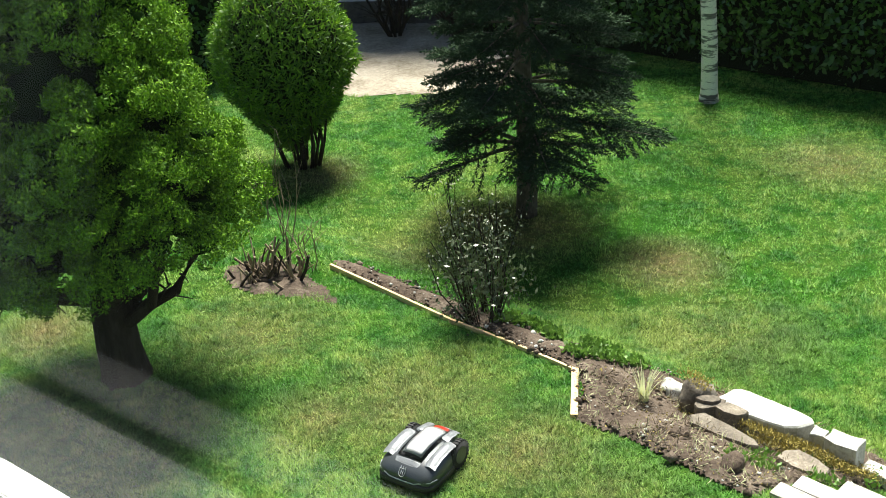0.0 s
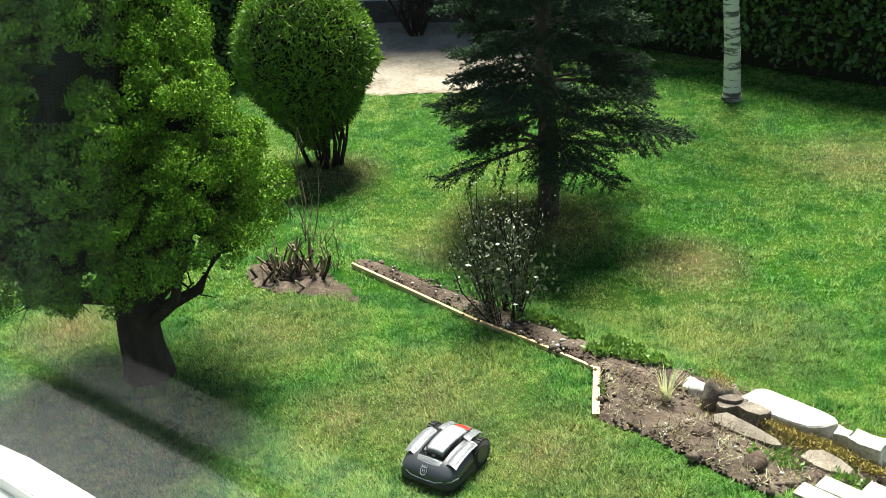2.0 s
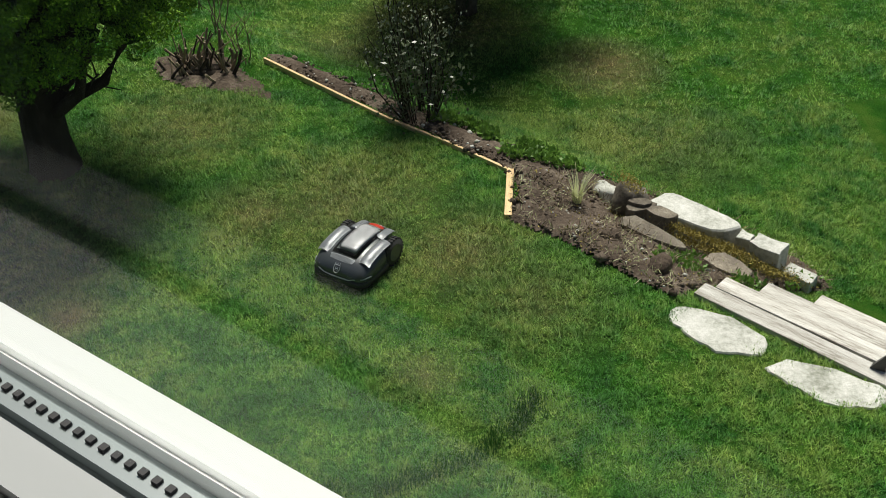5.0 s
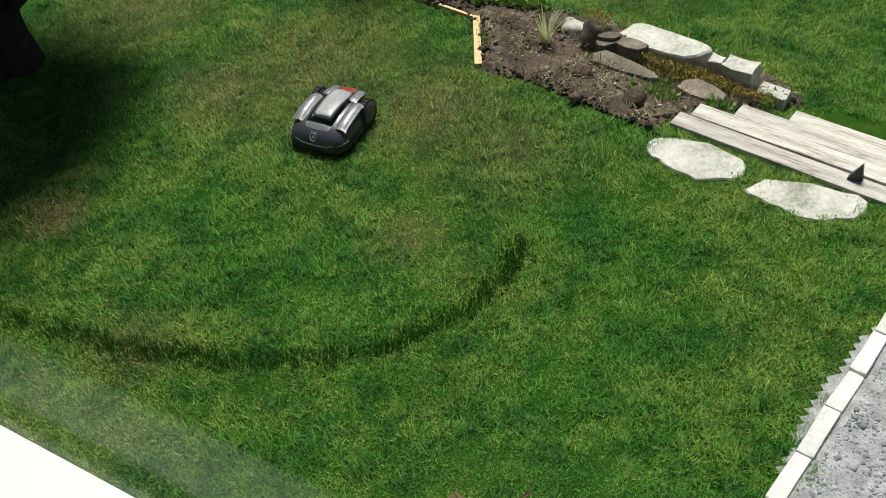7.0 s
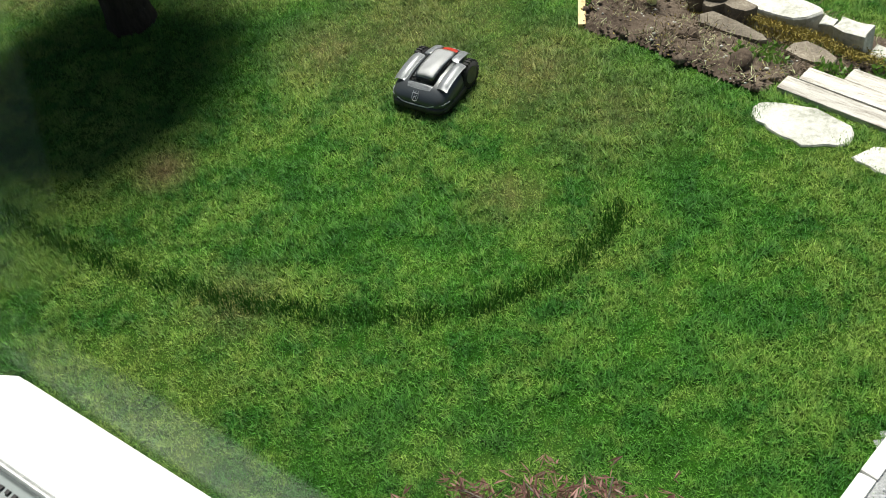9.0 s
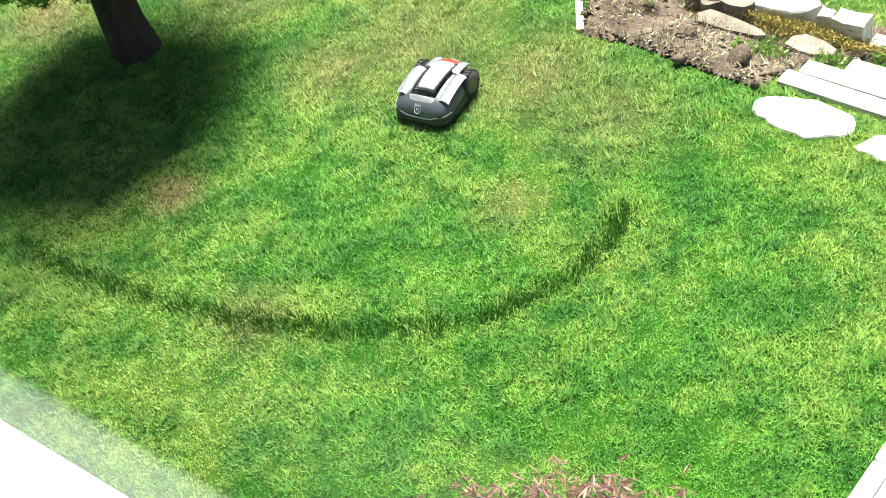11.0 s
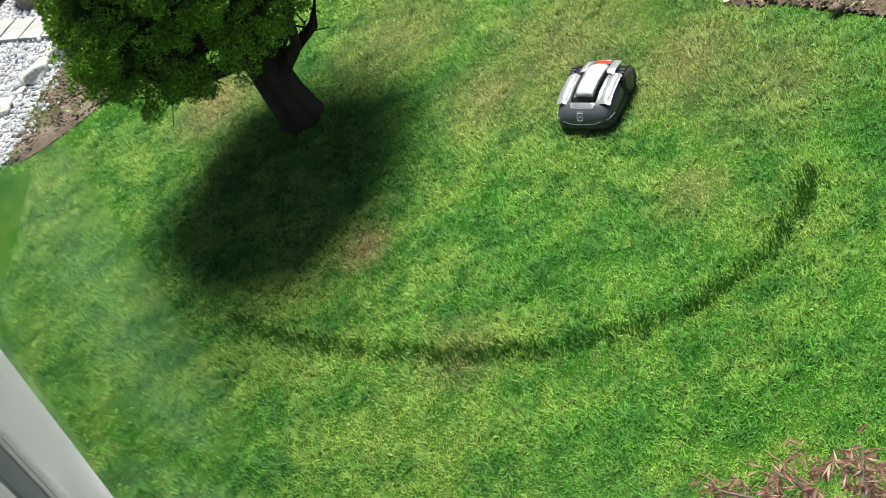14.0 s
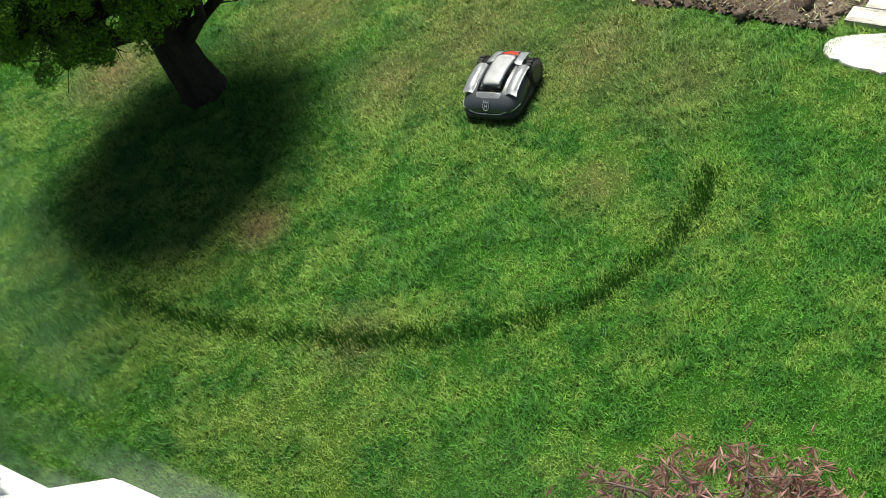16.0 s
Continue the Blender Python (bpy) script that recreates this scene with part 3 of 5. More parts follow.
def spruce(at, height=5.2):
    t = thing("spruce", at, "dark green spruce with whorled drooping branches and bare trunk foot", "tree")
    r = np.random.default_rng(31)
    zs = np.linspace(-0.05, height, 9)
    part("trunk", tube([(0.02 * math.sin(z * 2), 0.02 * math.cos(z * 1.7), z) for z in zs], [0.125 * (1 - z / (height + 0.4)) ** 0.8 + 0.01 for z in np.maximum(zs, 0)], 10), BARK_GREY, t, "grey-brown straight trunk", True)
    at_l, way_l = [], []
    z = 0.92
    whorl = 0
    while z < height - 0.15:
        top = 1 - (z - 0.9) / (height - 0.85)
        reach = 1.5 * top ** 0.36 * (1.0 if whorl % 2 else 0.84) + 0.08
        count = 7 if z < 3 else 6
        bm = bmesh.new()
        for k in range(count):
            a = 6.283 * (k + 0.37 * whorl) / count + r.normal(0, 0.14)
            ln = reach * r.uniform(0.75, 1.1)
            d = np.array((math.cos(a), math.sin(a), 0.0))
            sd = np.array((-math.sin(a), math.cos(a), 0.0))
            def on(q):
                return d * ln * q + np.array((0, 0, z + ln * (0.06 * q - 0.34 * q * q + 0.2 * q ** 3)))
            add_tube(bm, [on(q) for q in (0, 0.3, 0.65, 1.0)], [0.024 * top + 0.008, 0.017 * top + 0.006, 0.01, 0.004], 5, False)
            m = int(7 + (8 if whorl == 0 else 24) * ln)
            for j in range(m):
                q = 0.3 + 0.7 * (j + r.uniform(0, 1)) / m
                side = 1 if j % 2 else -1
                tl = ln * (0.5 * (1.02 - q) + 0.11) * r.uniform(0.7, 1.2)
                tw = unit(d * 0.75 + sd * side * r.uniform(0.5, 1.0) + np.array((0, 0, r.uniform(-0.35, 0.15))))
                p0 = on(q)
                steps = np.arange(0, tl, 0.016)
                pts = p0 + tw * steps[:, None] + np.array((0, 0, -0.35)) * (steps ** 2)[:, None]
                at_l.append(np.repeat(pts, 3, 0))
                way_l.append(np.repeat(tw[None] * 0.9, len(pts) * 3, 0))
            pts = np.array([on(q) for q in np.arange(0.3, 1.02, 0.012)])
            at_l.append(np.repeat(pts, 3, 0))
            way_l.append(np.repeat(d[None] * 0.8, len(pts) * 3, 0))
        part("branch_whorl", bm, BARK_GREY, t, smooth=True)
        z += r.uniform(0.3, 0.42)
        whorl += 1
    pa, pw = np.concatenate(at_l), np.concatenate(way_l)
    part("crown", leaves("crown", pa, pw, 0.058, 0.014, 0.0, 0.6, 33), NEEDLE, t, "dark blue-green needles")
    return t


def round_bush(at):
    t = thing("round_bush", at, "clipped globe-shaped shrub with narrow bright green leaves", "shrub")
    r = np.random.default_rng(41)
    for k in range(16):
        a = r.uniform(0, 6.283)
        q = r.uniform(0.25, 0.7)
        b = Vector((0.22 * math.cos(a), 0.16 * math.sin(a), -0.04))
        part("stem", tube([b, b + Vector((0.12 * math.cos(a), 0.12 * math.sin(a), 0.4)), Vector((q * math.cos(a) - 0.1, q * math.sin(a), 1.2))], [0.026, 0.02, 0.01], 5), BARK, t, smooth=True)

    def shell(u):
        s = np.array((0.95, 0.9, 1.17))
        p = u * s
        low = p[:, 2] < 0
        p[low, :2] *= (1 - 0.5 * (np.abs(p[low, 2:3]) / 1.12) ** 1.2)
        return p + np.array((-0.1, 0, 1.47))
    n = 20000
    u = unit(r.normal(0, 1, (n, 3)))
    bumps = np.array([noise.noise(Vector(q * 3.2)) for q in u])[:, None]
    p = shell(u * (r.uniform(0.86, 1.0, (n, 1)) + 0.11 * bumps))
    part("crown", leaves("crown", p, u + np.array((0, 0, 0.35)), 0.1, 0.024, 0.25, 0.5, 42, u + 0.6 * r.normal(0, 1, u.shape)), BUSH_LEAF, t, "narrow pointed leaves")
    # added dark ball that paints the shade behind the leaves
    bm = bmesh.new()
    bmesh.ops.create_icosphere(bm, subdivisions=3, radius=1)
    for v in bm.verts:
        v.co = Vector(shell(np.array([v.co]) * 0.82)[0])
    part("shade_core", bm, CORE, t, "dark solid core, shade put into its colour", True)
    return t


def hedge(name, points, height, depth, n, seed, label):
    """A tall hedge along a line: leaves over a dark core."""
    t = thing(name, (0, 0, 0), label, "hedge")
    r = np.random.default_rng(seed)
    P = np.array(points, float)
    at_l, way_l = [], []
    lens = np.linalg.norm(np.diff(P, axis=0), axis=1)
    for a, b, ln in zip(P, P[1:], lens):
        d = (b - a) / ln
        nrm = np.array((d[1], -d[0]))
        if nrm @ (np.array((0, 8.0)) - a) < 0:
            nrm = -nrm
        m = int(n * ln / lens.sum())
        s, z = r.uniform(0, ln, m), r.uniform(0.05, height, m)
        bulge = np.array([0.16 * noise.noise(Vector((q * 1.1 + seed, w * 1.1, 0))) + 0.09 * noise.noise(Vector((q * 3.5, w * 3.5, seed))) for q, w in zip(s, z)])
        off = depth * 0.5 * (0.9 + 0.1 * np.clip(z, 0, 1)) - np.abs(r.normal(0, 0.06, m)) + bulge - 0.16 * (z < 0.25)
        xy = a + d * s[:, None] + nrm * off[:, None]
        at_l.append(np.column_stack([xy, z + ground(xy[:, 0], xy[:, 1])]))
        way_l.append(np.tile((nrm[0], nrm[1], -0.15), (m, 1)))
        mt = m // 8
        s, o = r.uniform(0, ln, mt), r.uniform(-depth / 2, depth / 2, mt)
        xy = a + d * s[:, None] + nrm * o[:, None]
        at_l.append(np.column_stack([xy, height + r.normal(0, 0.06, mt) + ground(xy[:, 0], xy[:, 1])]))
        way_l.append(np.tile((0, 0, 1.0), (mt, 1)))
        # added dark box that paints the shade behind the hedge leaves
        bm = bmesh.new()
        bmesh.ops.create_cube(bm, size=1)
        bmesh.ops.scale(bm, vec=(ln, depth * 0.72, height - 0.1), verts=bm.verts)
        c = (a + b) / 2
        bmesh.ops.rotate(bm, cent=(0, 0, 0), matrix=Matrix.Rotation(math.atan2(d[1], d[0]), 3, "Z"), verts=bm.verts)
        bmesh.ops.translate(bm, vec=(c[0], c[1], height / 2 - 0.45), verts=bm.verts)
        part("shade_core", bm, CORE, t, "dark solid core, shade put into its colour")
    part("leaves", leaves("leaves", np.concatenate(at_l), np.concatenate(way_l), 0.12, 0.08, 0.3, 0.55, seed, np.concatenate(way_l) + r.normal(0, 0.5, (sum(len(q) for q in way_l), 3))), HEDGE_LEAF, t, "overlapping glossy green leaves")
    return t


def birch(at, height=7.0):
    t = thing("birch", at, "birch with white peeling bark and dark bands on the lawn", "tree")
    m, nt, b = nodes_of("birch_bark", 0.7, 0, 0.3)
    co = nt.nodes.new("ShaderNodeTexCoord").outputs["Object"]
    mp = nt.nodes.new("ShaderNodeMapping")
    mp.inputs["Scale"].default_value = (2.2, 2.2, 13)
    nt.links.new(co, mp.inputs[0])
    band, fine = noise_of(nt, 1.0, 5, mp.outputs[0]), noise_of(nt, 9, 5, mp.outputs[0])
    c = ramp(nt, band, [(0.42, (0.03, 0.027, 0.024)), (0.46, (0.2, 0.18, 0.16)), (0.485, (0.84, 0.78, 0.66)), (0.7, (0.88, 0.84, 0.74))])
    c = mix(nt, calc(nt, "MULTIPLY", fine, 0.5), c, (0.5, 0.46, 0.4))
    sep = nt.nodes.new("ShaderNodeSeparateXYZ")
    nt.links.new(co, sep.inputs[0])
    foot = ramp(nt, calc(nt, "ADD", sep.outputs[2], calc(nt, "MULTIPLY", band, 0.25)), [(0.1, (1, 1, 1)), (0.24, (0, 0, 0))])
    nt.links.new(mix(nt, foot, c, (0.05, 0.042, 0.035)), b.inputs["Base Color"])
    bump(nt, b, band, 0.5, 0.02)
    zs = [-0.05, 0.05, 0.2, 0.8, 1.6, 2.6, 4.0, 5.5, height]
    lean = radians(-3)
    bm = tube([(math.sin(lean) * z + 0.015 * math.sin(z * 2), 0, z) for z in zs], [0.17, 0.145, 0.125, 0.118, 0.11, 0.1, 0.085, 0.05, 0.02], 14)
    part("trunk", bm, m, t, "white trunk with dark bands and foot", True)
    r = np.random.default_rng(51)
    at_l = []
    for k in range(16):
        a, z0 = r.uniform(0, 6.283), r.uniform(3.6, 6.6)
        ln = r.uniform(0.9, 1.7)
        p = [Vector((math.sin(lean) * z0, 0, z0))]
        for j in range(3):
            p.append(p[-1] + Vector((math.cos(a) * ln / 3, math.sin(a) * ln / 3, 0.25 - 0.16 * j)))
        part("limb", tube(p, [0.03, 0.02, 0.012, 0.005], 5), BARK_GREY, t, smooth=True)
        c = np.array(p[1:])[r.integers(0, 3, 150)] + r.normal(0, 0.24, (150, 3))
        at_l.append(c)
    pa = np.concatenate(at_l)
    part("crown", leaves("crown", pa, np.tile((0, 0, -1.0), (len(pa), 1)), 0.06, 0.045, 0.1, 0.8, 52), BUSH_LEAF, t, "sparse light spring leaves")
    return t


def rose_bush(at):
    t = thing("rose_bush", at, "open upright shrub with dark leaves and pale young tips", "shrub")
    r = np.random.default_rng(61)
    dark, pale, tall = [], [], []
    for k in range(34):
        a = r.uniform(0, 6.283)
        h = r.uniform(0.55, 1.1) if k > 9 else r.uniform(1.05, 1.45)
        q = r.uniform(0.1, 0.5) * (0.75 if h > 1.1 else 1.15)
        b = Vector((0.14 * math.cos(a), 0.12 * math.sin(a), -0.03))
        e = Vector((q * math.cos(a) - 0.06, q * math.sin(a), h))
        mid = b.lerp(e, 0.5) + Vector((r.normal(0, 0.05), r.normal(0, 0.05), 0.03))
        part("stem", tube([b, mid, e], [0.009, 0.006, 0.003], 4), BARK, t)
        for j in range(42):
            s = r.uniform(0.2, 1.0)
            p = np.array(b.lerp(mid, s * 2) if s < 0.5 else mid.lerp(e, s * 2 - 1)) + r.normal(0, 0.055, 3)
            (pale if s > 0.72 and h > 0.8 and r.uniform() < 0.6 else dark).append(p)
    dark, pale = np.array(dark), np.array(pale)
    dark = np.concatenate([dark, np.clip(r.normal((0.05, 0, 0.38), (0.24, 0.2, 0.17), (230, 3)), (-0.6, -0.6, 0.06), (0.65, 0.6, 1.0))])
    part("foliage", leaves("foliage", dark, np.tile((0, -0.2, 0.4), (len(dark), 1)), 0.055, 0.032, 0.2, 0.8, 62), ROSE_LEAF, t, "dark glossy leaves")
    part("young_foliage", leaves("young_foliage", pale, np.tile((0, 0, 0.8), (len(pale), 1)), 0.034, 0.017, 0.2, 0.7, 63), PALE_LEAF, t, "pale silvery young leaves")
    return t


def stump(at):
    t = thing("cut_shrub_stump", at, "low cut shrub stump with bare upright sticks", "stump")
    r = np.random.default_rng(71)
    for k in range(60):
        b = Vector((r.uniform(-0.34, 0.32), r.normal(0, 0.12), -0.03))
        h = r.uniform(0.12, 0.42)
        e = b + Vector((r.normal(0.02, 0.14), r.normal(0, 0.1), h))
        w = r.uniform(0.007, 0.02)
        part("stick", tube([b, b.lerp(e, 0.5) + Vector((r.normal(0, 0.02), 0, 0)), e], [w, w * 0.9, w * 0.75], 5), TWIG if k % 3 else BARK, t)
    part("root_crown", rock((0.45, 0.26, 0.13), 4, 0.3), BARK, t, "dark woody root crown", True)
    return t


def sapling(at, seed, height, n):
    t = thing("bare_sapling", at, "thin bare young twigs standing in the grass", "shrub")
    r = np.random.default_rng(seed)
    for k in range(n):
        a, h = r.uniform(0, 6.283), height * r.uniform(0.5, 1.0)
        p = [Vector((r.normal(0, 0.03), r.normal(0, 0.03), -0.03))]
        for j in range(4):
            p.append(p[-1] + Vector((math.cos(a) * 0.05 + r.normal(0, 0.03), math.sin(a) * 0.05 + r.normal(0, 0.03), h / 4)))
        bm = tube(p, [0.008, 0.007, 0.006, 0.004, 0.002], 4)
        for j in range(5):
            s = p[2 + j % 3]
            add_tube(bm, [s, s + Vector((r.normal(0, 0.1), r.normal(0, 0.1), r.uniform(0.1, 0.25)))], [0.004, 0.002], 3, False)
        part("twig", bm, TWIG, t)
    return t


def maple(at, span, seed=81):
    """A low spreading maple with finely cut red leaves hanging in layers."""
    t = thing("red_maple", at, "low spreading maple with finely cut purple-red leaves", "tree")
    r = np.random.default_rng(seed)
    part("trunk", tube([(0.5, -0.5, -1.08), (0.45, -0.45, -0.7), (0.3, -0.3, -0.35), (0.25, -0.2, -0.1)], [0.05, 0.045, 0.035, 0.025], 8), BARK_GREY, t, smooth=True)
    tips = []
    for k in range(17):
        x, y = r.uniform(-0.8, 1.0) * span, r.uniform(-0.9, 0.55) * span
        z = 0.12 * r.normal() - 0.22 * (x * x + y * y) / span ** 2
        s, e = Vector((0.25, -0.2, -0.1)), Vector((x, y, z))
        m = s.lerp(e, 0.5) + Vector((r.normal(0, 0.05), r.normal(0, 0.05), 0.1))
        bm = tube([s, m, e], [0.014, 0.009, 0.004], 5)
        for j in range(7):
            q = m.lerp(e, r.uniform(0, 1))
            w = q + Vector((r.normal(0, 0.12), r.normal(0, 0.12), r.normal(0, 0.03)))
            add_tube(bm, [q, w], [0.004, 0.002], 3, False)
            tips.append(w)
        tips += [e, m.lerp(e, 0.6)]
        part("limb", bm, BARK_GREY, t, smooth=True)
    T = np.array(tips)
    c = np.repeat(T, 8, 0) + r.normal(0, 0.045, (len(T) * 8, 3)) * np.array((1, 1, 0.5))
    n = len(c)
    fan = unit(r.normal(0, 1, (n, 3)) * np.array((1, 1, 0.3)) + np.array((0, 0, -0.75)))
    side = unit(np.cross(fan, r.normal(0, 1, (n, 3))))
    at_l, way_l = [], []
    for q in (-0.9, -0.45, 0, 0.45, 0.9):
        at_l.append(c)
        way_l.append(fan + side * q)
    part("crown", leaves("crown", np.concatenate(at_l), np.concatenate(way_l), 0.07, 0.0095, 0.25, 0.08, 82), MAPLE_LEAF, t, "finely cut hanging red leaves")
    return t


golden_conifer((-2.93, 8.7, gz(-2.93, 8.7)))
spruce((0.97, 12.52, gz(0.97, 12.52)))
round_bush((-1.9, 14.64, gz(-1.9, 14.64)))
birch((4.04, 16.21, gz(4.04, 16.21)))
hedge("hedge_right", [(0.6, 21.5), (3.35, 19.5), (5.0, 18.0), (6.6, 16.6), (9.5, 14.2), (12.5, 10.5)], 3.2, 1.2, 16000, 91, "tall dense clipped green leafy hedge round the lawn")
hedge("hedge_left", [(-12.0, 19.6), (-7.0, 19.2), (-3.4, 18.9)], 3.0, 1.2, 7000, 92, "tall dark green leafy hedge behind the shrub")
rose_bush((0.27, 9.32, gz(0.27, 9.32)))
stump((-1.82, 10.4, gz(-1.82, 10.4)))
sapling((-1.75, 11.3, gz(-1.75, 11.3)), 72, 1.5, 5)
sapling((-1.45, 10.6, gz(-1.45, 10.6)), 73, 1.0, 4)
sapling((-2.1, 12.2, gz(-2.1, 12.2)), 74, 1.1, 5)
maple((-0.06, 2.52, 1.05), 0.8)


# ---- timber edging, steps, stones ----
def edging():
    t = thing("lawn_edging", (0, 0, 0), "new pale timber board edging along the lawn", "edging")
    line = [(-1.24, 10.6), (-0.72, 10.04), (-0.03, 9.29), (0.52, 8.79), (1.0, 8.3), (0.9, 7.6)]
    for k, (a, b) in enumerate(zip(line, line[1:])):
        a, b = Vector((*a, 0)), Vector((*b, 0))
        d = b - a
        wide = 0.028 if k < 4 else 0.06
        bm = block((d.length - 0.004, wide, 0.2), 0.004)
        ob = part("board", bm, PLANK, t)
        ob.matrix_basis = Matrix.Translation((a + b) / 2 + Vector((0, 0, -0.062 if k < 4 else -0.05))) @ Matrix.Rotation(math.atan2(d.y, d.x), 4, "Z")
    return t


def wooden_steps():
    t = thing("wooden_steps", (STEP_O[0], STEP_O[1], 0), "weathered grey-white board steps going down to the lawn", "steps", turn=math.degrees(math.atan2(STEP_A[1], STEP_A[0])))
    r = random.Random(4)
    tops = [(0.0, 0.03, 0.0), (0.21, -0.12, 0.33), (0.49, -0.27, 0.66), (0.78, -0.42, 0.99)]
    for k, (x0, z, n0) in enumerate(tops):
        for j in range(2):
            ln = 2.4 - x0 + r.uniform(-0.05, 0.05)
            wd = 0.158
            bm = block((ln, wd, 0.05), 0.006, 0.004, cuts=1, seed=k * 3 + j)
            ob = part("board", bm, DECK, t)
            ob.matrix_basis = pose(x0 + ln / 2 + (0.06 if j else 0.0) + r.uniform(-0.02, 0.03), n0 + 0.09 + j * (wd + 0.024), z - 0.025 - 0.006 * r.random(), 0, 0, r.uniform(-0.4, 0.4))
        ob = part("riser", block((2.3 - x0, 0.03, 0.13), 0.004), DECK, t)
        ob.matrix_basis = pose(x0 + 1.2, n0 + 0.345, z - 0.118)
    return t


def stone(name, size, at, turn, seed, material, label, category="stone", tilt=(0, 0), natural=True):
    bm = rock(size, seed) if natural else block(size, min(size) * 0.05, min(size) * 0.1, cuts=2, seed=seed)
    low = min(v.co.z for v in bm.verts)
    ob = whole(name, bm, material, label, category, smooth=natural)
    ob.matrix_basis = pose(at[0], at[1], gz(at[0], at[1]) - low - 0.02 + (at[2] if len(at) > 2 else 0), tilt[0], tilt[1], turn)
    return ob


edging()
wooden_steps()
for name, o, s in (("flagstone", PAVER_A, 1), ("flagstone", PAVER_B, 2)):
    ob = whole(name, slabs(ragged(o, 3, 0.04, s), 0.06), STONE, "pale flat irregular flagstone set in the grass", "flagstone", "flagstones before the steps")
    ob.location = (0, 0, 0.022)


def flat_stone(name, outline, top, thick, seed, material, label, category):
    ob = whole(name, slabs(ragged(outline, 2, 0.02, seed), thick, 0.015), material, label, category)
    ob.location = (0, 0, top)


def wall_block(at, size, top, turn, seed):
    """A squared stone, sunk into the bank, with its upper face at a given height."""
    ob = whole("stone_block", block((size[0], size[1], 0.4), 0.012, 0.018, cuts=2, seed=seed), STONE, "squared pale stone block ending the low wall", "stone")
    ob.matrix_basis = pose(at[0], at[1], top - 0.2, 2, -2, turn)


flat_stone("stone_slab", [(2.1, 7.9), (2.24, 8.04), (2.37, 8.08), (2.5, 7.96), (2.66, 7.78), (2.82, 7.59), (2.76, 7.51), (2.56, 7.5), (2.36, 7.67)], -0.12, 0.3, 5, STONE, "large pale flat stone slab beside the bed", "stone slab")
wall_block((2.985, 7.28), (0.27, 0.16), -0.12, -46, 3)
wall_block((3.2, 7.09), (0.25, 0.16), -0.28, -46, 5)
wall_block((2.84, 7.44), (0.13, 0.12), -0.14, -40, 6)
stone("boulder", (0.27, 0.2, 0.16), (1.84, 8.2, 0.03), -35, 7, STONE, "pale angular boulder beside the pale grass")
stone("boulder", (0.32, 0.27, 0.28), (2.0, 8.06, 0.1), 50, 8, DARK_STONE, "rounded brown boulder with yellow moss")
flat_stone("flat_rock", [(1.92, 7.87), (2.03, 7.96), (2.2, 7.9), (2.12, 7.82), (1.98, 7.79)], -0.1, 0.08, 9, DARK_STONE, "flat brown layered rock on the soil", "rock")
flat_stone("flat_rock", [(1.95, 7.9), (2.05, 7.95), (2.16, 7.89), (2.08, 7.83)], -0.07, 0.06, 10, DARK_STONE, "flat brown layered rock on the soil", "rock")
flat_stone("flat_rock", [(2.08, 7.8), (2.2, 7.85), (2.33, 7.7), (2.22, 7.65)], -0.09, 0.15, 12, DARK_STONE, "flat brown layered rock on the soil", "rock")
flat_stone("flat_rock", [(1.84, 7.66), (1.98, 7.78), (2.3, 7.37), (2.25, 7.29)], -0.13, 0.2, 11, DARK_STONE, "long flat brown rock in the soil", "rock")
flat_stone("flat_rock", [(2.41, 7.16), (2.6, 7.22), (2.76, 6.95), (2.62, 6.9)], -0.14, 0.2, 13, DARK_STONE, "long flat brown rock in the soil", "rock")
stone("boulder", (0.2, 0.15, 0.16), (1.7, 7.35), 10, 13, SOIL, "dark earthy clod in the bed")
stone("boulder", (0.26, 0.18, 0.2), (1.98, 6.88), 60, 14, SOIL, "dark earthy clod in the bed")


def moss_cushion(at, sx, sy, seed, n=500):
    r = np.random.default_rng(seed)
    p = np.column_stack([r.normal(0, sx, n), r.normal(0, sy, n)])
    c, s = math.cos(-0.8), math.sin(-0.8)
    p = p @ np.array([[c, s], [-s, c]]) + np.array(at[:2])
    z = ground(p[:, 0], p[:, 1]) + at[2] + r.normal(0, 0.012, n)
    me = leaves("moss_cushion", np.column_stack([p, z]), np.tile((0, 0, 1.0), (n, 1)), 0.026, 0.011, 0.2, 0.9, seed)
    return whole("moss_cushion", me, MOSS, "yellow-brown moss cushion on the stones", "moss", kind="stuff")


moss_cushion((2.0, 8.08, 0.32), 0.07, 0.06, 101, 400)
moss_cushion((2.5, 7.38, 0.1), 0.17, 0.05, 102, 900)
moss_cushion((2.85, 7.18, 0.1), 0.13, 0.05, 103, 700)
moss_cushion((1.95, 7.85, 0.05), 0.12, 0.04, 104, 300)
moss_cushion((2.42, 7.52, 0.17), 0.16, 0.05, 105, 900)
moss_cushion((2.68, 7.3, 0.16), 0.13, 0.05, 106, 800)
moss_cushion((2.98, 7.08, 0.12), 0.12, 0.05, 107, 600)


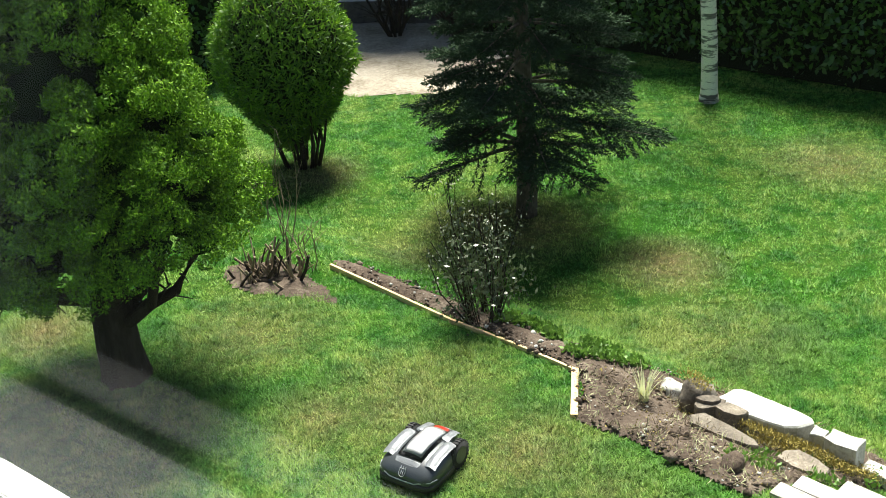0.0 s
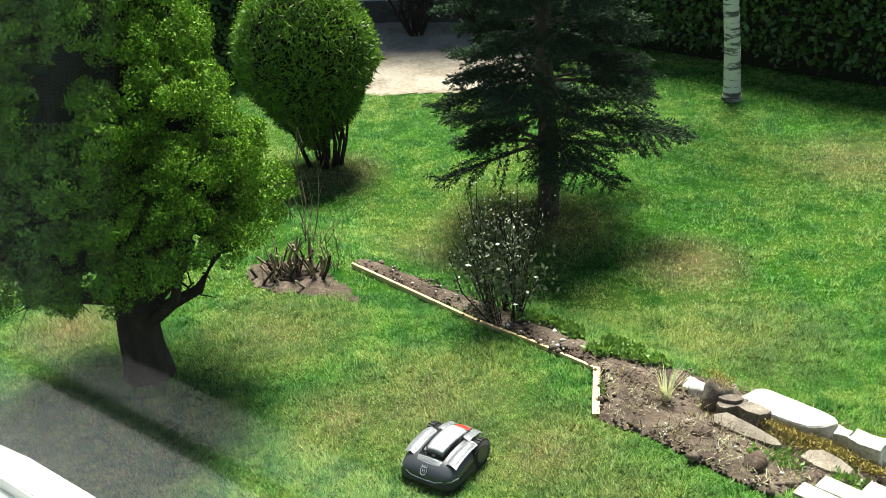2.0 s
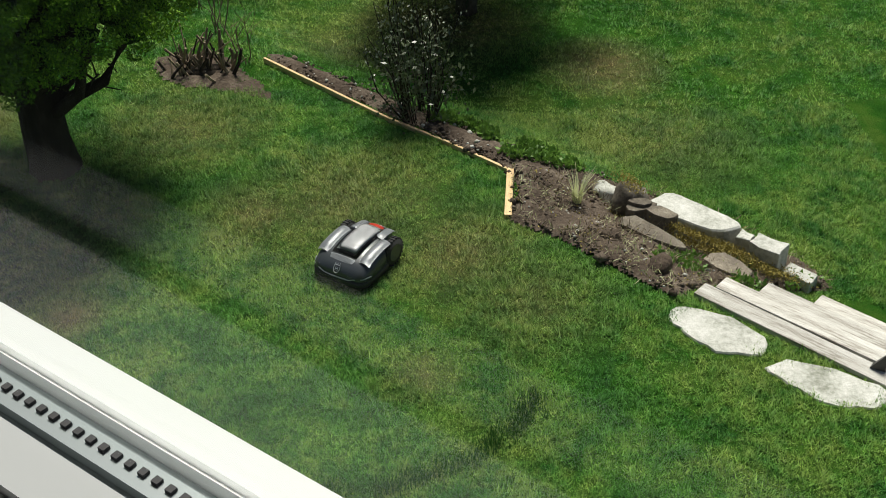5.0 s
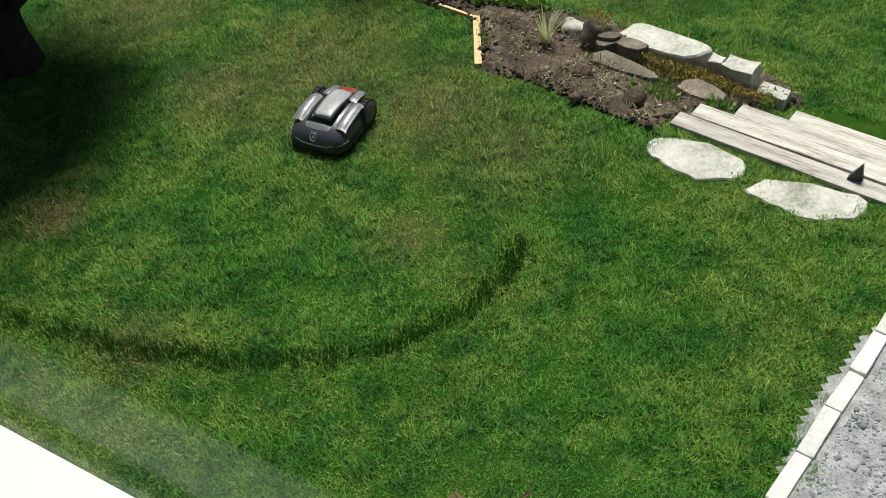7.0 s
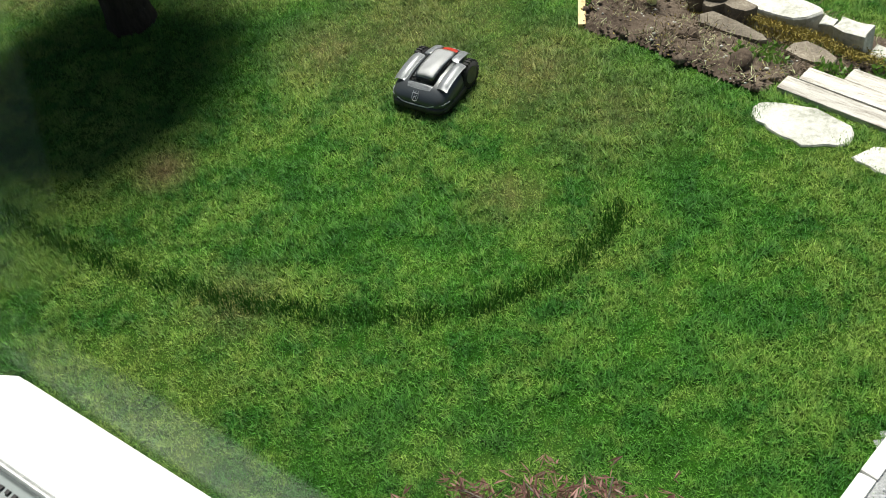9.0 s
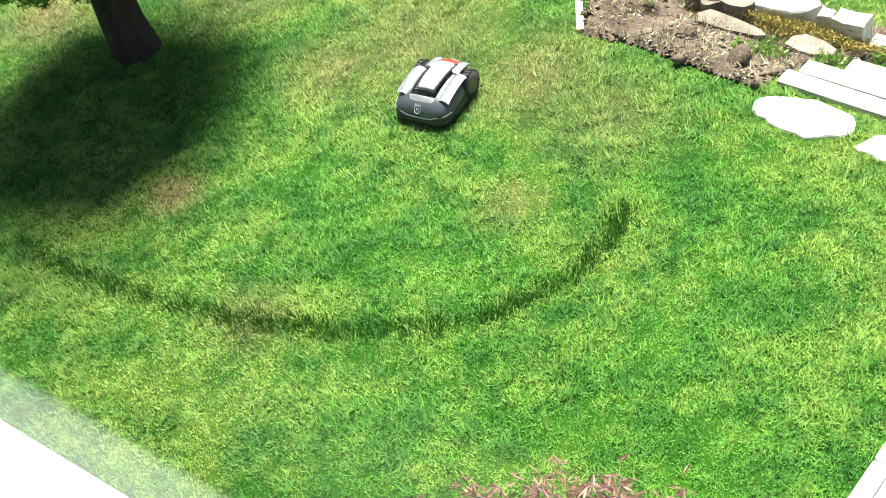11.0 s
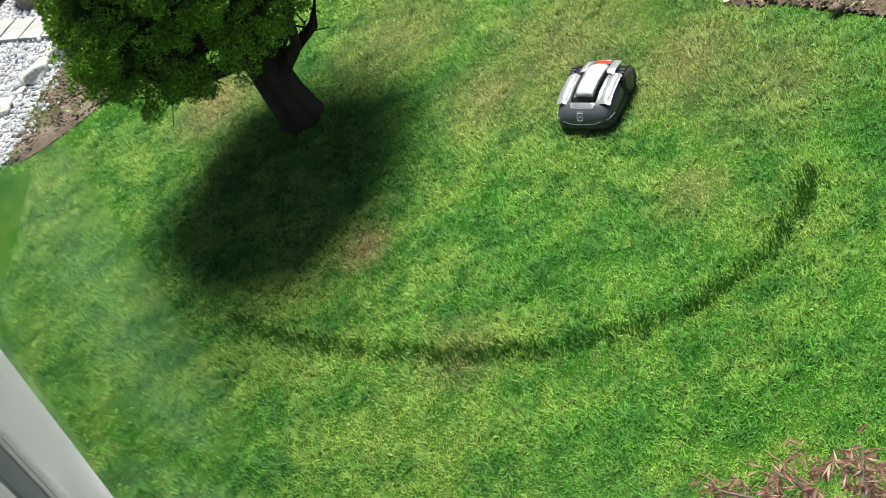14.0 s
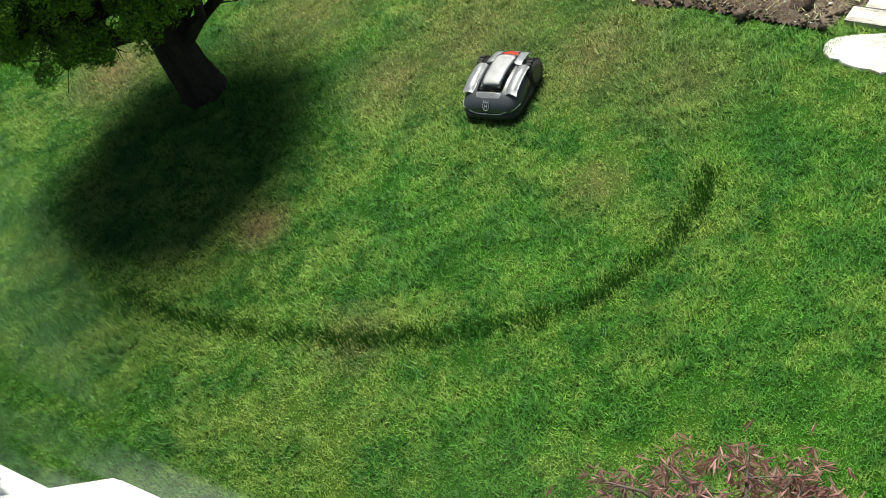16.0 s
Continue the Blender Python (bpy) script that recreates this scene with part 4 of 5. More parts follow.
def scatter(name, outline, n, size, material, label, seed, lift=0.03):
    """Loose pebbles, clods or chips, too many to count."""
    r = np.random.default_rng(seed)
    xs, ys = [p[0] for p in outline], [p[1] for p in outline]
    x, y = r.uniform(min(xs), max(xs), n), r.uniform(min(ys), max(ys), n)
    ok = inside(x, y, outline)
    x, y = x[ok], y[ok]
    n = len(x)
    base = np.array([(1, 0, 0), (-1, 0, 0), (0, 1, 0), (0, -1, 0), (0, 0, 0.8), (0, 0, -0.8)], float)
    tri = np.array([(0, 2, 4), (2, 1, 4), (1, 3, 4), (3, 0, 4), (2, 0, 5), (1, 2, 5), (3, 1, 5), (0, 3, 5)])
    sc = size * r.lognormal(0, 0.45, (n, 1, 1)) * r.uniform(0.6, 1.2, (n, 6, 3)) / 2
    a = r.uniform(0, 6.283, n)
    v = base[None] * sc
    vx = v[..., 0] * np.cos(a)[:, None] - v[..., 1] * np.sin(a)[:, None]
    vy = v[..., 0] * np.sin(a)[:, None] + v[..., 1] * np.cos(a)[:, None]
    v = np.stack([vx + x[:, None], vy + y[:, None], v[..., 2] + (ground(x, y) + lift)[:, None]], -1).reshape(-1, 3)
    f = (tri[None] + 6 * np.arange(n)[:, None, None]).reshape(-1, 3)
    return whole(name, faces_mesh(name, v, f), material, label, name.split("_")[-1], kind="stuff")


scatter("soil_clods", BED, 5200, 0.035, SOIL, "dark clods of earth in the bed", 111, 0.04)
scatter("soil_crumbs", BED, 5000, 0.022, SOIL_LIGHT, "pale dry crumbs of earth in the bed", 115, 0.05)
scatter("bed_pebbles", BED, 700, 0.026, STONE, "pale pebbles scattered in the bed", 112, 0.055)
scatter("path_gravel", [(1.0, 1.6), (1.5, 2.86), (3.3, 4.6), (4.2, 4.7), (4.2, 2.5), (3.0, 1.6)], 42000, 0.022, PEBBLE, "light grey loose gravel of the path", 113, 0.014)
scatter("corner_gravel", GRAVEL_BED, 26000, 0.05, PEBBLE, "light grey loose gravel in the corner", 114, 0.02)
for k, (x, y, s) in enumerate([(-6.2, 12.25, 0.42), (-6.52, 11.95, 0.4), (-6.3, 13.6, 0.6), (-7.0, 14.2, 0.7), (-6.95, 11.5, 0.34), (-6.75, 11.75, 0.2), (-7.8, 14.7, 0.7)]):
    stone("boulder", (s, s * 0.75, s * 0.6), (x, y), 40 * k, 20 + k, DARK_STONE if k in (2, 3, 6) else STONE, "weathered grey boulder at the gravel corner")


def paving_row():
    """Grey slabs laid end to end along the far rim of the gravel."""
    a, b = Vector((-8.1, 14.05, 0)), Vector((-5.75, 12.5, 0))
    d = (b - a).normalized()
    slab = finish(block((0.44, 0.42, 0.09), 0.012, 0.006, cuts=1, seed=3), "paving_slab", rough_stuff("grey_slab", (0.17, 0.17, 0.17), (0.27, 0.27, 0.26), (0.36, 0.36, 0.35), 3, 30, 0.9, 0.004))
    for k in range(6):
        ob = tagged(new("paving_slab", slab), "square grey concrete paving slab beside the gravel", "paving slab", "row of slabs by the gravel")
        c = a + d * (0.24 + 0.465 * k)
        ob.matrix_basis = pose(c.x, c.y, gz(c.x, c.y) + 0.03, 0, 0, math.degrees(math.atan2(d.y, d.x)) + (k * 37 % 5 - 2) * 0.6)


paving_row()


def bed_plants(name, outline, n, length, width, material, label, seed, way=(0, 0, 0.6), spread=0.8):
    r = np.random.default_rng(seed)
    xs, ys = [p[0] for p in outline], [p[1] for p in outline]
    x, y = r.uniform(min(xs), max(xs), n * 3), r.uniform(min(ys), max(ys), n * 3)
    ok = inside(x, y, outline) & (np.array([noise.noise(Vector((a * 3.5, b * 3.5, seed))) for a, b in zip(x, y)]) > -0.05)
    x, y = x[ok][:n], y[ok][:n]
    me = leaves(name, np.column_stack([x, y, ground(x, y) + r.uniform(0.03, 0.1, len(x))]), np.tile(way, (len(x), 1)), length, width, 0.25, spread, seed)
    return whole(name, me, material, label, "plants", kind="stuff")


bed_plants("ivy", [(0.35, 9.2), (1.05, 8.45), (1.7, 8.45), (1.6, 8.75), (1.0, 9.1), (0.5, 9.55)], 2200, 0.05, 0.045, IVY, "bright green low ivy behind the boards", 121)
scatter("bank_clods", SHADY, 3000, 0.04, SOIL, "brown clods of earth on the bank", 116)
scatter("bank_crumbs", SHADY, 3000, 0.025, SOIL_LIGHT, "pale crumbs and chips on the bank", 117, 0.04)
bed_plants("bank_weeds", SHADY, 500, 0.06, 0.03, IVY, "small green weeds on the soil bank", 126)
bed_plants("dry_grass", BED[:12], 1200, 0.07, 0.006, STRAW, "dry straw-coloured grass scattered over the bed", 125, (0.2, 0.1, 0.3), 1.0)
bed_plants("dry_moss", BED[:12], 500, 0.026, 0.012, MOSS, "yellow dry moss in the bed", 124)
bed_plants("weeds", [(1.9, 7.1), (2.2, 6.65), (3.1, 6.9), (3.4, 7.1), (2.6, 7.3)], 700, 0.05, 0.03, IVY, "small green weeds in the bed", 122)
bed_plants("dead_stalks", BED[:12], 1500, 0.09, 0.007, TWIG, "thin dry stalks lying in the bed", 123, (0.3, 0, 0.25), 1.0)


def grass_tuft(at):
    r = np.random.default_rng(131)
    n = 150
    a = r.uniform(0, 6.283, n)
    t = thing("ornamental_grass", at, "pale variegated ornamental grass tuft in the bed", "grass")
    for k in range(n // 3):
        h, q = r.uniform(0.16, 0.42), r.uniform(0.03, 0.2)
        d = Vector((math.cos(a[k]), math.sin(a[k]), 0))
        s = Vector((-d.y, d.x, 0)) * 0.0085
        bm = bmesh.new()
        prev = None
        for u in (0, 0.35, 0.7, 1.0):
            c = d * (0.03 + q * u * u) + Vector((0, 0, h * (u - 0.28 * u * u * (q / 0.26)) - 0.01))
            w = s * (1 - u * 0.85)
            now = (bm.verts.new(c - w), bm.verts.new(c + w))
            if prev:
                bm.faces.new((prev[0], prev[1], now[1], now[0]))
            prev = now
        part("blade", bm, STRAW, t)
    return t


grass_tuft((1.53, 7.97, gz(1.53, 7.97) + 0.02))


def curb():
    t = thing("path_curb", (0, 0, 0), "row of pale concrete curb stones along the gravel path", "curb", kind="structure")
    a, b = Vector((*CURB_A, 0)), Vector((*CURB_B, 0))
    d = (b - a).normalized()
    r = random.Random(9)
    s = 0.0
    while s < (b - a).length:
        ln = r.uniform(0.3, 0.42)
        ob = part("curb_stone", block((ln - 0.012, 0.1, 0.12), 0.012, 0.006, cuts=1, seed=int(s * 50)), CURB, t)
        ob.matrix_basis = Matrix.Translation(a + d * (s + ln / 2) + Vector((0, 0, gz(*(a + d * s).xy) - 0.018 + r.uniform(-0.006, 0.006)))) @ pose(0, 0, 0, 0, 0, math.degrees(math.atan2(d.y, d.x)) + r.uniform(-2, 2))
        s += ln
    return t


curb()


def solar_spike(at):
    """The small black triangular thing lying on the boards."""
    bm = bmesh.new()
    p = [(0, 0, 0), (0.1, 0.02, 0), (0.085, 0.03, 0.14), (0.0, 0.05, 0), (0.1, 0.06, 0), (0.085, 0.05, 0.14)]
    v = [bm.verts.new(q) for q in p]
    for f in ((0, 1, 2), (3, 5, 4), (0, 3, 4, 1), (1, 4, 5, 2), (2, 5, 3, 0)):
        bm.faces.new([v[k] for k in f])
    ob = whole("black_wedge", bm, plain("black_plastic", (0.015, 0.015, 0.017), 0.4), "small black plastic wedge standing on the boards", "wedge")
    ob.matrix_basis = pose(*at, 0, 0, -40)


solar_spike((3.14, 5.62, 0.032))


# ---- robot mower ----
def robot_mower(at, turn):
    """Nose towards +x in its own space, 0.64 long, 0.5 wide, 0.26 high."""
    t = thing("robot_mower", at, "dark robot mower with silver top and red button on lawn", "robot mower", turn=turn)
    grey = plain("dark_grey_shell", (0.045, 0.052, 0.058), 0.35, 0.0, 0.5, 0.2)
    silver = plain("silver_panel", (0.36, 0.38, 0.4), 0.38, 0.25, 0.5, 0.2)
    white = plain("light_hatch", (0.62, 0.63, 0.64), 0.35, 0.0, 0.5, 0.2)
    black = plain("black_plastic_parts", (0.012, 0.012, 0.014), 0.5)
    rubber = plain("tyre_rubber", (0.02, 0.02, 0.02), 0.85)
    red = plain("red_button", (0.62, 0.05, 0.02), 0.4)

    def loft(sections, n=22, power=2.8):
        """A shell from cross sections: x, half width, bottom, top."""
        bm = bmesh.new()
        rings = []
        for x, hw, z0, z1, pw in sections:
            ring = []
            for k in range(n + 1):
                a = math.pi * k / n
                c, s = math.cos(a), math.sin(a)
                ring.append(bm.verts.new((x, hw * math.copysign(abs(c) ** (2 / pw), c), z0 + (z1 - z0) * abs(s) ** (2 / pw))))
            rings.append(ring)
        for a, b in zip(rings, rings[1:]):
            for k in range(n):
                bm.faces.new((a[k], a[k + 1], b[k + 1], b[k]))
        for ring in (rings[0], rings[-1]):
            bm.faces.new(ring)
        for a, b in zip(rings, rings[1:]):
            bm.faces.new((a[0], b[0], b[-1], a[-1]))
        return bm

    part("bumper", loft([(0.315, 0.13, 0.035, 0.075, 4), (0.30, 0.2, 0.03, 0.09, 4), (0.25, 0.242, 0.03, 0.1, 4), (0.12, 0.252, 0.03, 0.1, 4), (-0.02, 0.25, 0.035, 0.1, 4), (-0.06, 0.235, 0.04, 0.095, 4)]), black, t, "black front skirt", True)
    part("body", loft([(0.30, 0.13, 0.075, 0.1, 3), (0.29, 0.185, 0.07, 0.135, 3), (0.255, 0.23, 0.07, 0.168, 3.4), (0.19, 0.243, 0.07, 0.2, 3.6), (0.08, 0.245, 0.075, 0.222, 3.6), (-0.02, 0.24, 0.08, 0.228, 3.6), (-0.1, 0.2, 0.1, 0.226, 3.4), (-0.2, 0.16, 0.09, 0.215, 3.2), (-0.29, 0.125, 0.08, 0.185, 3), (-0.32, 0.09, 0.09, 0.14, 3)]), grey, t, "dark grey shell", True)
    bm = bmesh.new()
    for s in (-1, 1):
        pts = [Vector((0.308, s * 0.03, 0.083)), Vector((0.303, s * 0.11, 0.083)), Vector((0.296, s * 0.15, 0.098)), Vector((0.26, s * 0.222, 0.104)), Vector((0.2, s * 0.25, 0.108))]
        add_tube(bm, pts, [0.005] * 5, 5)
    add_tube(bm, [(0.308, -0.03, 0.083), (0.308, 0.03, 0.083)], [0.005, 0.005], 5)
    part("trim_line", bm, silver, t, "thin silver trim line")

    def panel(x0, x1, half, y0, lift, taper, material, name, label, thick=0.014, bend=0.012):
        """A curved plate lying over the shell."""
        bm = bmesh.new()
        nx, ny = 9, 6
        top = []
        for i in range(nx + 1):
            u = i / nx
            x = x0 + (x1 - x0) * u
            zc = float(np.interp(x, [-0.32, -0.26, -0.15, -0.02, 0.08, 0.19, 0.255, 0.3], [0.15, 0.2, 0.222, 0.228, 0.222, 0.2, 0.166, 0.11]))
            row = []
            for j in range(ny + 1):
                w = -1 + 2 * j / ny
                hw = half * (1 + (taper - 1) * u)
                row.append(bm.verts.new((x, y0 + hw * w, zc + lift - bend * w * w - 0.006 * (u in (0, 1)))))
            top.append(row)
        f = [bm.faces.new((top[i][j], top[i + 1][j], top[i + 1][j + 1], top[i][j + 1])) for i in range(nx) for j in range(ny)]
        bmesh.ops.solidify(bm, geom=f, thickness=thick)
        return part(name, bm, material, t, label, True)

    panel(-0.2, 0.185, 0.112, 0.0, 0.017, 0.98, black, "hatch_frame", "black hatch surround")
    panel(-0.21, 0.155, 0.09, 0.0, 0.027, 0.98, white, "hatch", "light silver-white top hatch")
    for s in (-1, 1):
        panel(-0.1, 0.2, 0.05, s * 0.182, 0.012, 1.05, silver, "side_panel", "silver side panel", bend=0.02)
        panel(-0.31, -0.1, 0.035, s * 0.11, 0.012, 1.35, silver, "rear_panel", "silver rear shoulder", bend=0.012)
    panel(0.19, 0.235, 0.115, 0.0, 0.007, 1.0, silver, "front_panel", "silver front edge panel", bend=0.01)
    panel(-0.27, -0.195, 0.066, 0.0, 0.014, 1.0, red, "stop_button", "red stop button", 0.02)
    panel(-0.312, -0.277, 0.075, 0.0, 0.016, 0.9, silver, "rear_rim", "silver rear rim", 0.02)
    bm = bmesh.new()
    shield = [(-0.024, 0.03), (0.024, 0.03), (0.026, -0.002), (0.018, -0.022), (0.0, -0.03), (-0.018, -0.022), (-0.026, -0.002)]
    rim = [Vector((0, y, z)) for y, z in shield]
    add_tube(bm, rim + [rim[0]], [0.0035] * 8, 4, False)
    for y in (-0.009, 0.009):
        add_tube(bm, [(0, y, -0.012), (0, y, 0.018)], [0.003, 0.003], 4)
    add_tube(bm, [(0, -0.009, 0.003), (0, 0.009, 0.003)], [0.003, 0.003], 4)
    for y in (-0.018, 0, 0.018):
        add_tube(bm, [(0, y, 0.034), (0, y * 1.2, 0.048)], [0.004, 0.003], 4)
    ob = part("badge", bm, silver, t, "silver crown-topped shield badge")
    ob.matrix_basis = pose(0.291, 0, 0.142, 0, -38, 0)
    for s in (-1, 1):
        bm = bmesh.new()
        bmesh.ops.create_cone(bm, cap_ends=True, segments=24, radius1=0.112, radius2=0.112, depth=0.05)
        bmesh.ops.bevel(bm, geom=bm.edges[:], offset=0.008, segments=2, affect="EDGES")
        w = part("wheel", bm, rubber, t, "large dark rear wheel", True)
        w.matrix_basis = pose(-0.14, s * 0.215, 0.112, 90)
        bm = bmesh.new()
        bmesh.ops.create_cone(bm, cap_ends=True, segments=20, radius1=0.07, radius2=0.06, depth=0.056)
        part("hub", bm, grey, w, "grey wheel hub")
        bm = bmesh.new()
        for k in range(24):
            a = 6.283 * k / 24
            m = block((0.012, 0.012, 0.05), 0.002)
            bmesh.ops.rotate(m, cent=(0, 0, 0), matrix=Matrix.Rotation(a, 3, "Z"), verts=m.verts)
            bmesh.ops.translate(m, vec=(0.112 * math.cos(a), 0.112 * math.sin(a), 0), verts=m.verts)
            merge(bm, m)
        part("tread", bm, rubber, w)
        bm = bmesh.new()
        bmesh.ops.create_cone(bm, cap_ends=True, segments=16, radius1=0.04, radius2=0.04, depth=0.03)
        w = part("caster_wheel", bm, rubber, t, smooth=True)
        w.matrix_basis = pose(0.2, s * 0.13, 0.04, 90)
    return t


robot_mower((MOWER[0], MOWER[1], gz(MOWER[0], MOWER[1]) + 0.012), MOWER[2])


# ---- house beyond the yard ----
def far_house():
    t = thing("neighbour_house", (0.2, 21.75, -DROP), "white rendered house wall with dark plinth beyond the yard", "house", turn=-10)
    ob = part("wall", block((12, 0.3, 5.0), 0.01), WALL, t, "white rendered wall")
    ob.location = (0, 0, 2.6)
    ob = part("plinth", block((12.06, 0.36, 0.5), 0.01), rough_stuff("plinth_concrete", (0.05, 0.045, 0.04), (0.1, 0.09, 0.08), (0.17, 0.16, 0.14), 1, 12, 0.9), t, "dark plinth")
    ob.location = (0, 0, 0.2)
    ob = part("roof", block((12.8, 5, 0.2), 0.02), rough_stuff("roof_tile", (0.05, 0.05, 0.055), (0.09, 0.09, 0.095), (0.14, 0.14, 0.145), 2, 18, 0.8), t, "dark roof")
    ob.matrix_basis = pose(0, 1.9, 6.0, 25)
    return t


far_house()


def bare_shrub(at, seed):
    t = thing("bare_shrub", at, "leafless branching shrub before the white wall", "shrub")
    r = np.random.default_rng(seed)
    for k in range(14):
        a, h = r.uniform(0, 6.283), r.uniform(1.0, 1.9)
        p = [Vector((0.1 * math.cos(a), 0.1 * math.sin(a), -0.04))]
        for j in range(4):
            p.append(p[-1] + Vector((math.cos(a) * 0.16 + r.normal(0, 0.09), math.sin(a) * 0.16 + r.normal(0, 0.09), h / 4)))
        bm = tube(p, [0.035, 0.026, 0.018, 0.012, 0.005], 5)
        for j in range(16):
            s = p[1 + j % 4]
            e = s + Vector((r.normal(0, 0.3), r.normal(0, 0.3), r.uniform(-0.05, 0.35)))
            add_tube(bm, [s, s.lerp(e, 0.5) + Vector((0, 0, 0.04)), e], [0.009, 0.006, 0.003], 3, False)
        part("limb", bm, BARK, t)
    return t


bare_shrub((-0.7, 20.9, -DROP), 141)
bare_shrub((0.5, 20.6, -DROP), 142)
bare_shrub((1.6, 20.4, -DROP), 143)


# ---- the window that the view is from ----
WIN_S, WIN_O = Vector((0.7735, -0.6336, 0)).normalized(), Vector((0.6336, 0.7735, 0)).normalized()


def win(s, o, z):
    return WIN_S * s + WIN_O * o + Vector((0, 0, z))


PVC = plain("white_window_profile", (0.82, 0.83, 0.83), 0.35)
# same white plastic, its lighting dimmed in the colour to weaken the pane's reflection
PVC_DIMMED = plain("dimmed_window_profile", (0.34, 0.35, 0.35), 0.4)
GASKET = plain("black_gasket", (0.01, 0.01, 0.012), 0.7)
GREY_CHANNEL = plain("grey_channel", (0.2, 0.23, 0.235), 0.4, 0.2)


def rail(name, profile, s0, s1, material, parent, label=""):
    """A straight profile along the window: corners given as outward offset and height."""
    bm = bmesh.new()
    ends = [[bm.verts.new(win(s, o, z)) for o, z in profile] for s in (s0, s1)]
    n = len(profile)
    for k in range(n):
        bm.faces.new((ends[0][k], ends[0][(k + 1) % n], ends[1][(k + 1) % n], ends[1][k]))
    bm.faces.new(ends[0][::-1])
    bm.faces.new(ends[1])
    bmesh.ops.bevel(bm, geom=bm.edges[:], offset=0.003, segments=2, affect="EDGES")
    return part(name, bm, material, parent, label)


window = thing("window_1", (0, 0, 0), "white plastic window frame with a grey channel and black gasket", "window", kind="structure")
SILL_Z = 5.029
SILL_LEFT = -0.428
rail("outer_slope", [(0.149, SILL_Z), (0.149, SILL_Z - 0.03), (0.0973, SILL_Z - 0.03), (0.0973, SILL_Z + 0.064)], SILL_LEFT, 1.2, PVC, window, "white sloping outer rail")
rail("spacer", [(0.097, SILL_Z + 0.06), (0.097, SILL_Z - 0.03), (0.0842, SILL_Z - 0.03), (0.0842, SILL_Z + 0.06)], SILL_LEFT, 1.2, GREY_CHANNEL, window, "grey glazing spacer bar")
rail("bottom_rail", [(0.084, SILL_Z + 0.064), (0.084, SILL_Z - 0.03), (0.0612, SILL_Z - 0.03), (0.0612, SILL_Z + 0.082)], SILL_LEFT, 1.2, PVC_DIMMED, window)
rail("gasket", [(0.061, SILL_Z + 0.081), (0.061, SILL_Z - 0.03), (0.0557, SILL_Z - 0.03), (0.0557, SILL_Z + 0.083)], SILL_LEFT, 1.2, GASKET, window, "black rubber gasket")
rail("inner_rail", [(0.0555, SILL_Z + 0.086), (0.0555, SILL_Z - 0.05), (0.036, SILL_Z - 0.05), (0.036, SILL_Z + 0.08)], SILL_LEFT, 1.2, PVC_DIMMED, window)
spots = bmesh.new()
for k in range(230):
    q = SILL_LEFT + 0.01 + 0.004 * k
    m = block((0.0018, 0.0018, 0.001), 0, 0, (0, 0, 0))
    bmesh.ops.rotate(m, cent=(0, 0, 0), matrix=Matrix.Rotation(math.atan2(WIN_S.y, WIN_S.x), 3, "Z"), verts=m.verts)
    bmesh.ops.translate(m, vec=win(q, 0.091, SILL_Z + 0.0605), verts=m.verts)
    merge(spots, m)
part("spacer_perforation", spots, GASKET, window, "row of dark spacer perforations", kind="stuff")
rail("corner_foot", [(0.128, SILL_Z - 0.004), (0.128, SILL_Z - 0.03), (0.02, SILL_Z - 0.03), (0.02, SILL_Z - 0.004)], -0.62, SILL_LEFT - 0.001, PVC, window)


def slanted_strip(name, foot, lean, offsets, z1, material, label=""):
    """An upright member of the sash that leans to one side: its plan corners are offsets from the foot."""
    bm = bmesh.new()
    rows = []
    for z in (foot[2], z1):
        s = foot[0] + lean * (z - foot[2])
        rows.append([bm.verts.new(win(s + a, foot[1] + b, z)) for a, b in offsets])
    n = len(offsets)
    for k in range(n):
        bm.faces.new((rows[0][k], rows[0][(k + 1) % n], rows[1][(k + 1) % n], rows[1][k]))
    bm.faces.new(rows[0][::-1])
    bm.faces.new(rows[1])
    bmesh.ops.bevel(bm, geom=bm.edges[:], offset=0.002, segments=2, affect="EDGES")
    part(name, bm, material, window, label)


JAMB = (-0.497, 0.118, SILL_Z + 0.003)
slanted_strip("outer_jamb", JAMB, 0.62, [(0, 0), (-0.02, 0.004), (-0.2, 0.004), (-0.2, -0.04), (-0.012, -0.024)], 6.0, PVC, "white slanting side profile")
slanted_strip("jamb_groove", JAMB, 0.62, [(-0.016, -0.0245), (-0.2, -0.041), (-0.2, -0.05), (-0.02, -0.036)], 6.0, GREY_CHANNEL, "grey groove of the side profile")
slanted_strip("jamb_rail", JAMB, 0.62, [(-0.014, -0.0365), (-0.2, -0.052), (-0.2, -0.08), (-0.026, -0.066)], 6.0, PVC)
slanted_strip("jamb_gasket", JAMB, 0.62, [(-0.028, -0.0665), (-0.2, -0.0805), (-0.2, -0.09), (-0.032, -0.074)], 6.0, GASKET, "black rubber gasket")
slanted_strip("inner_jamb", (-0.455, 0.002, SILL_Z + 0.003), 0.34, [(0, 0), (-0.25, 0), (-0.25, -0.03), (0, -0.03)], 6.0, PVC, "white inner side lining")


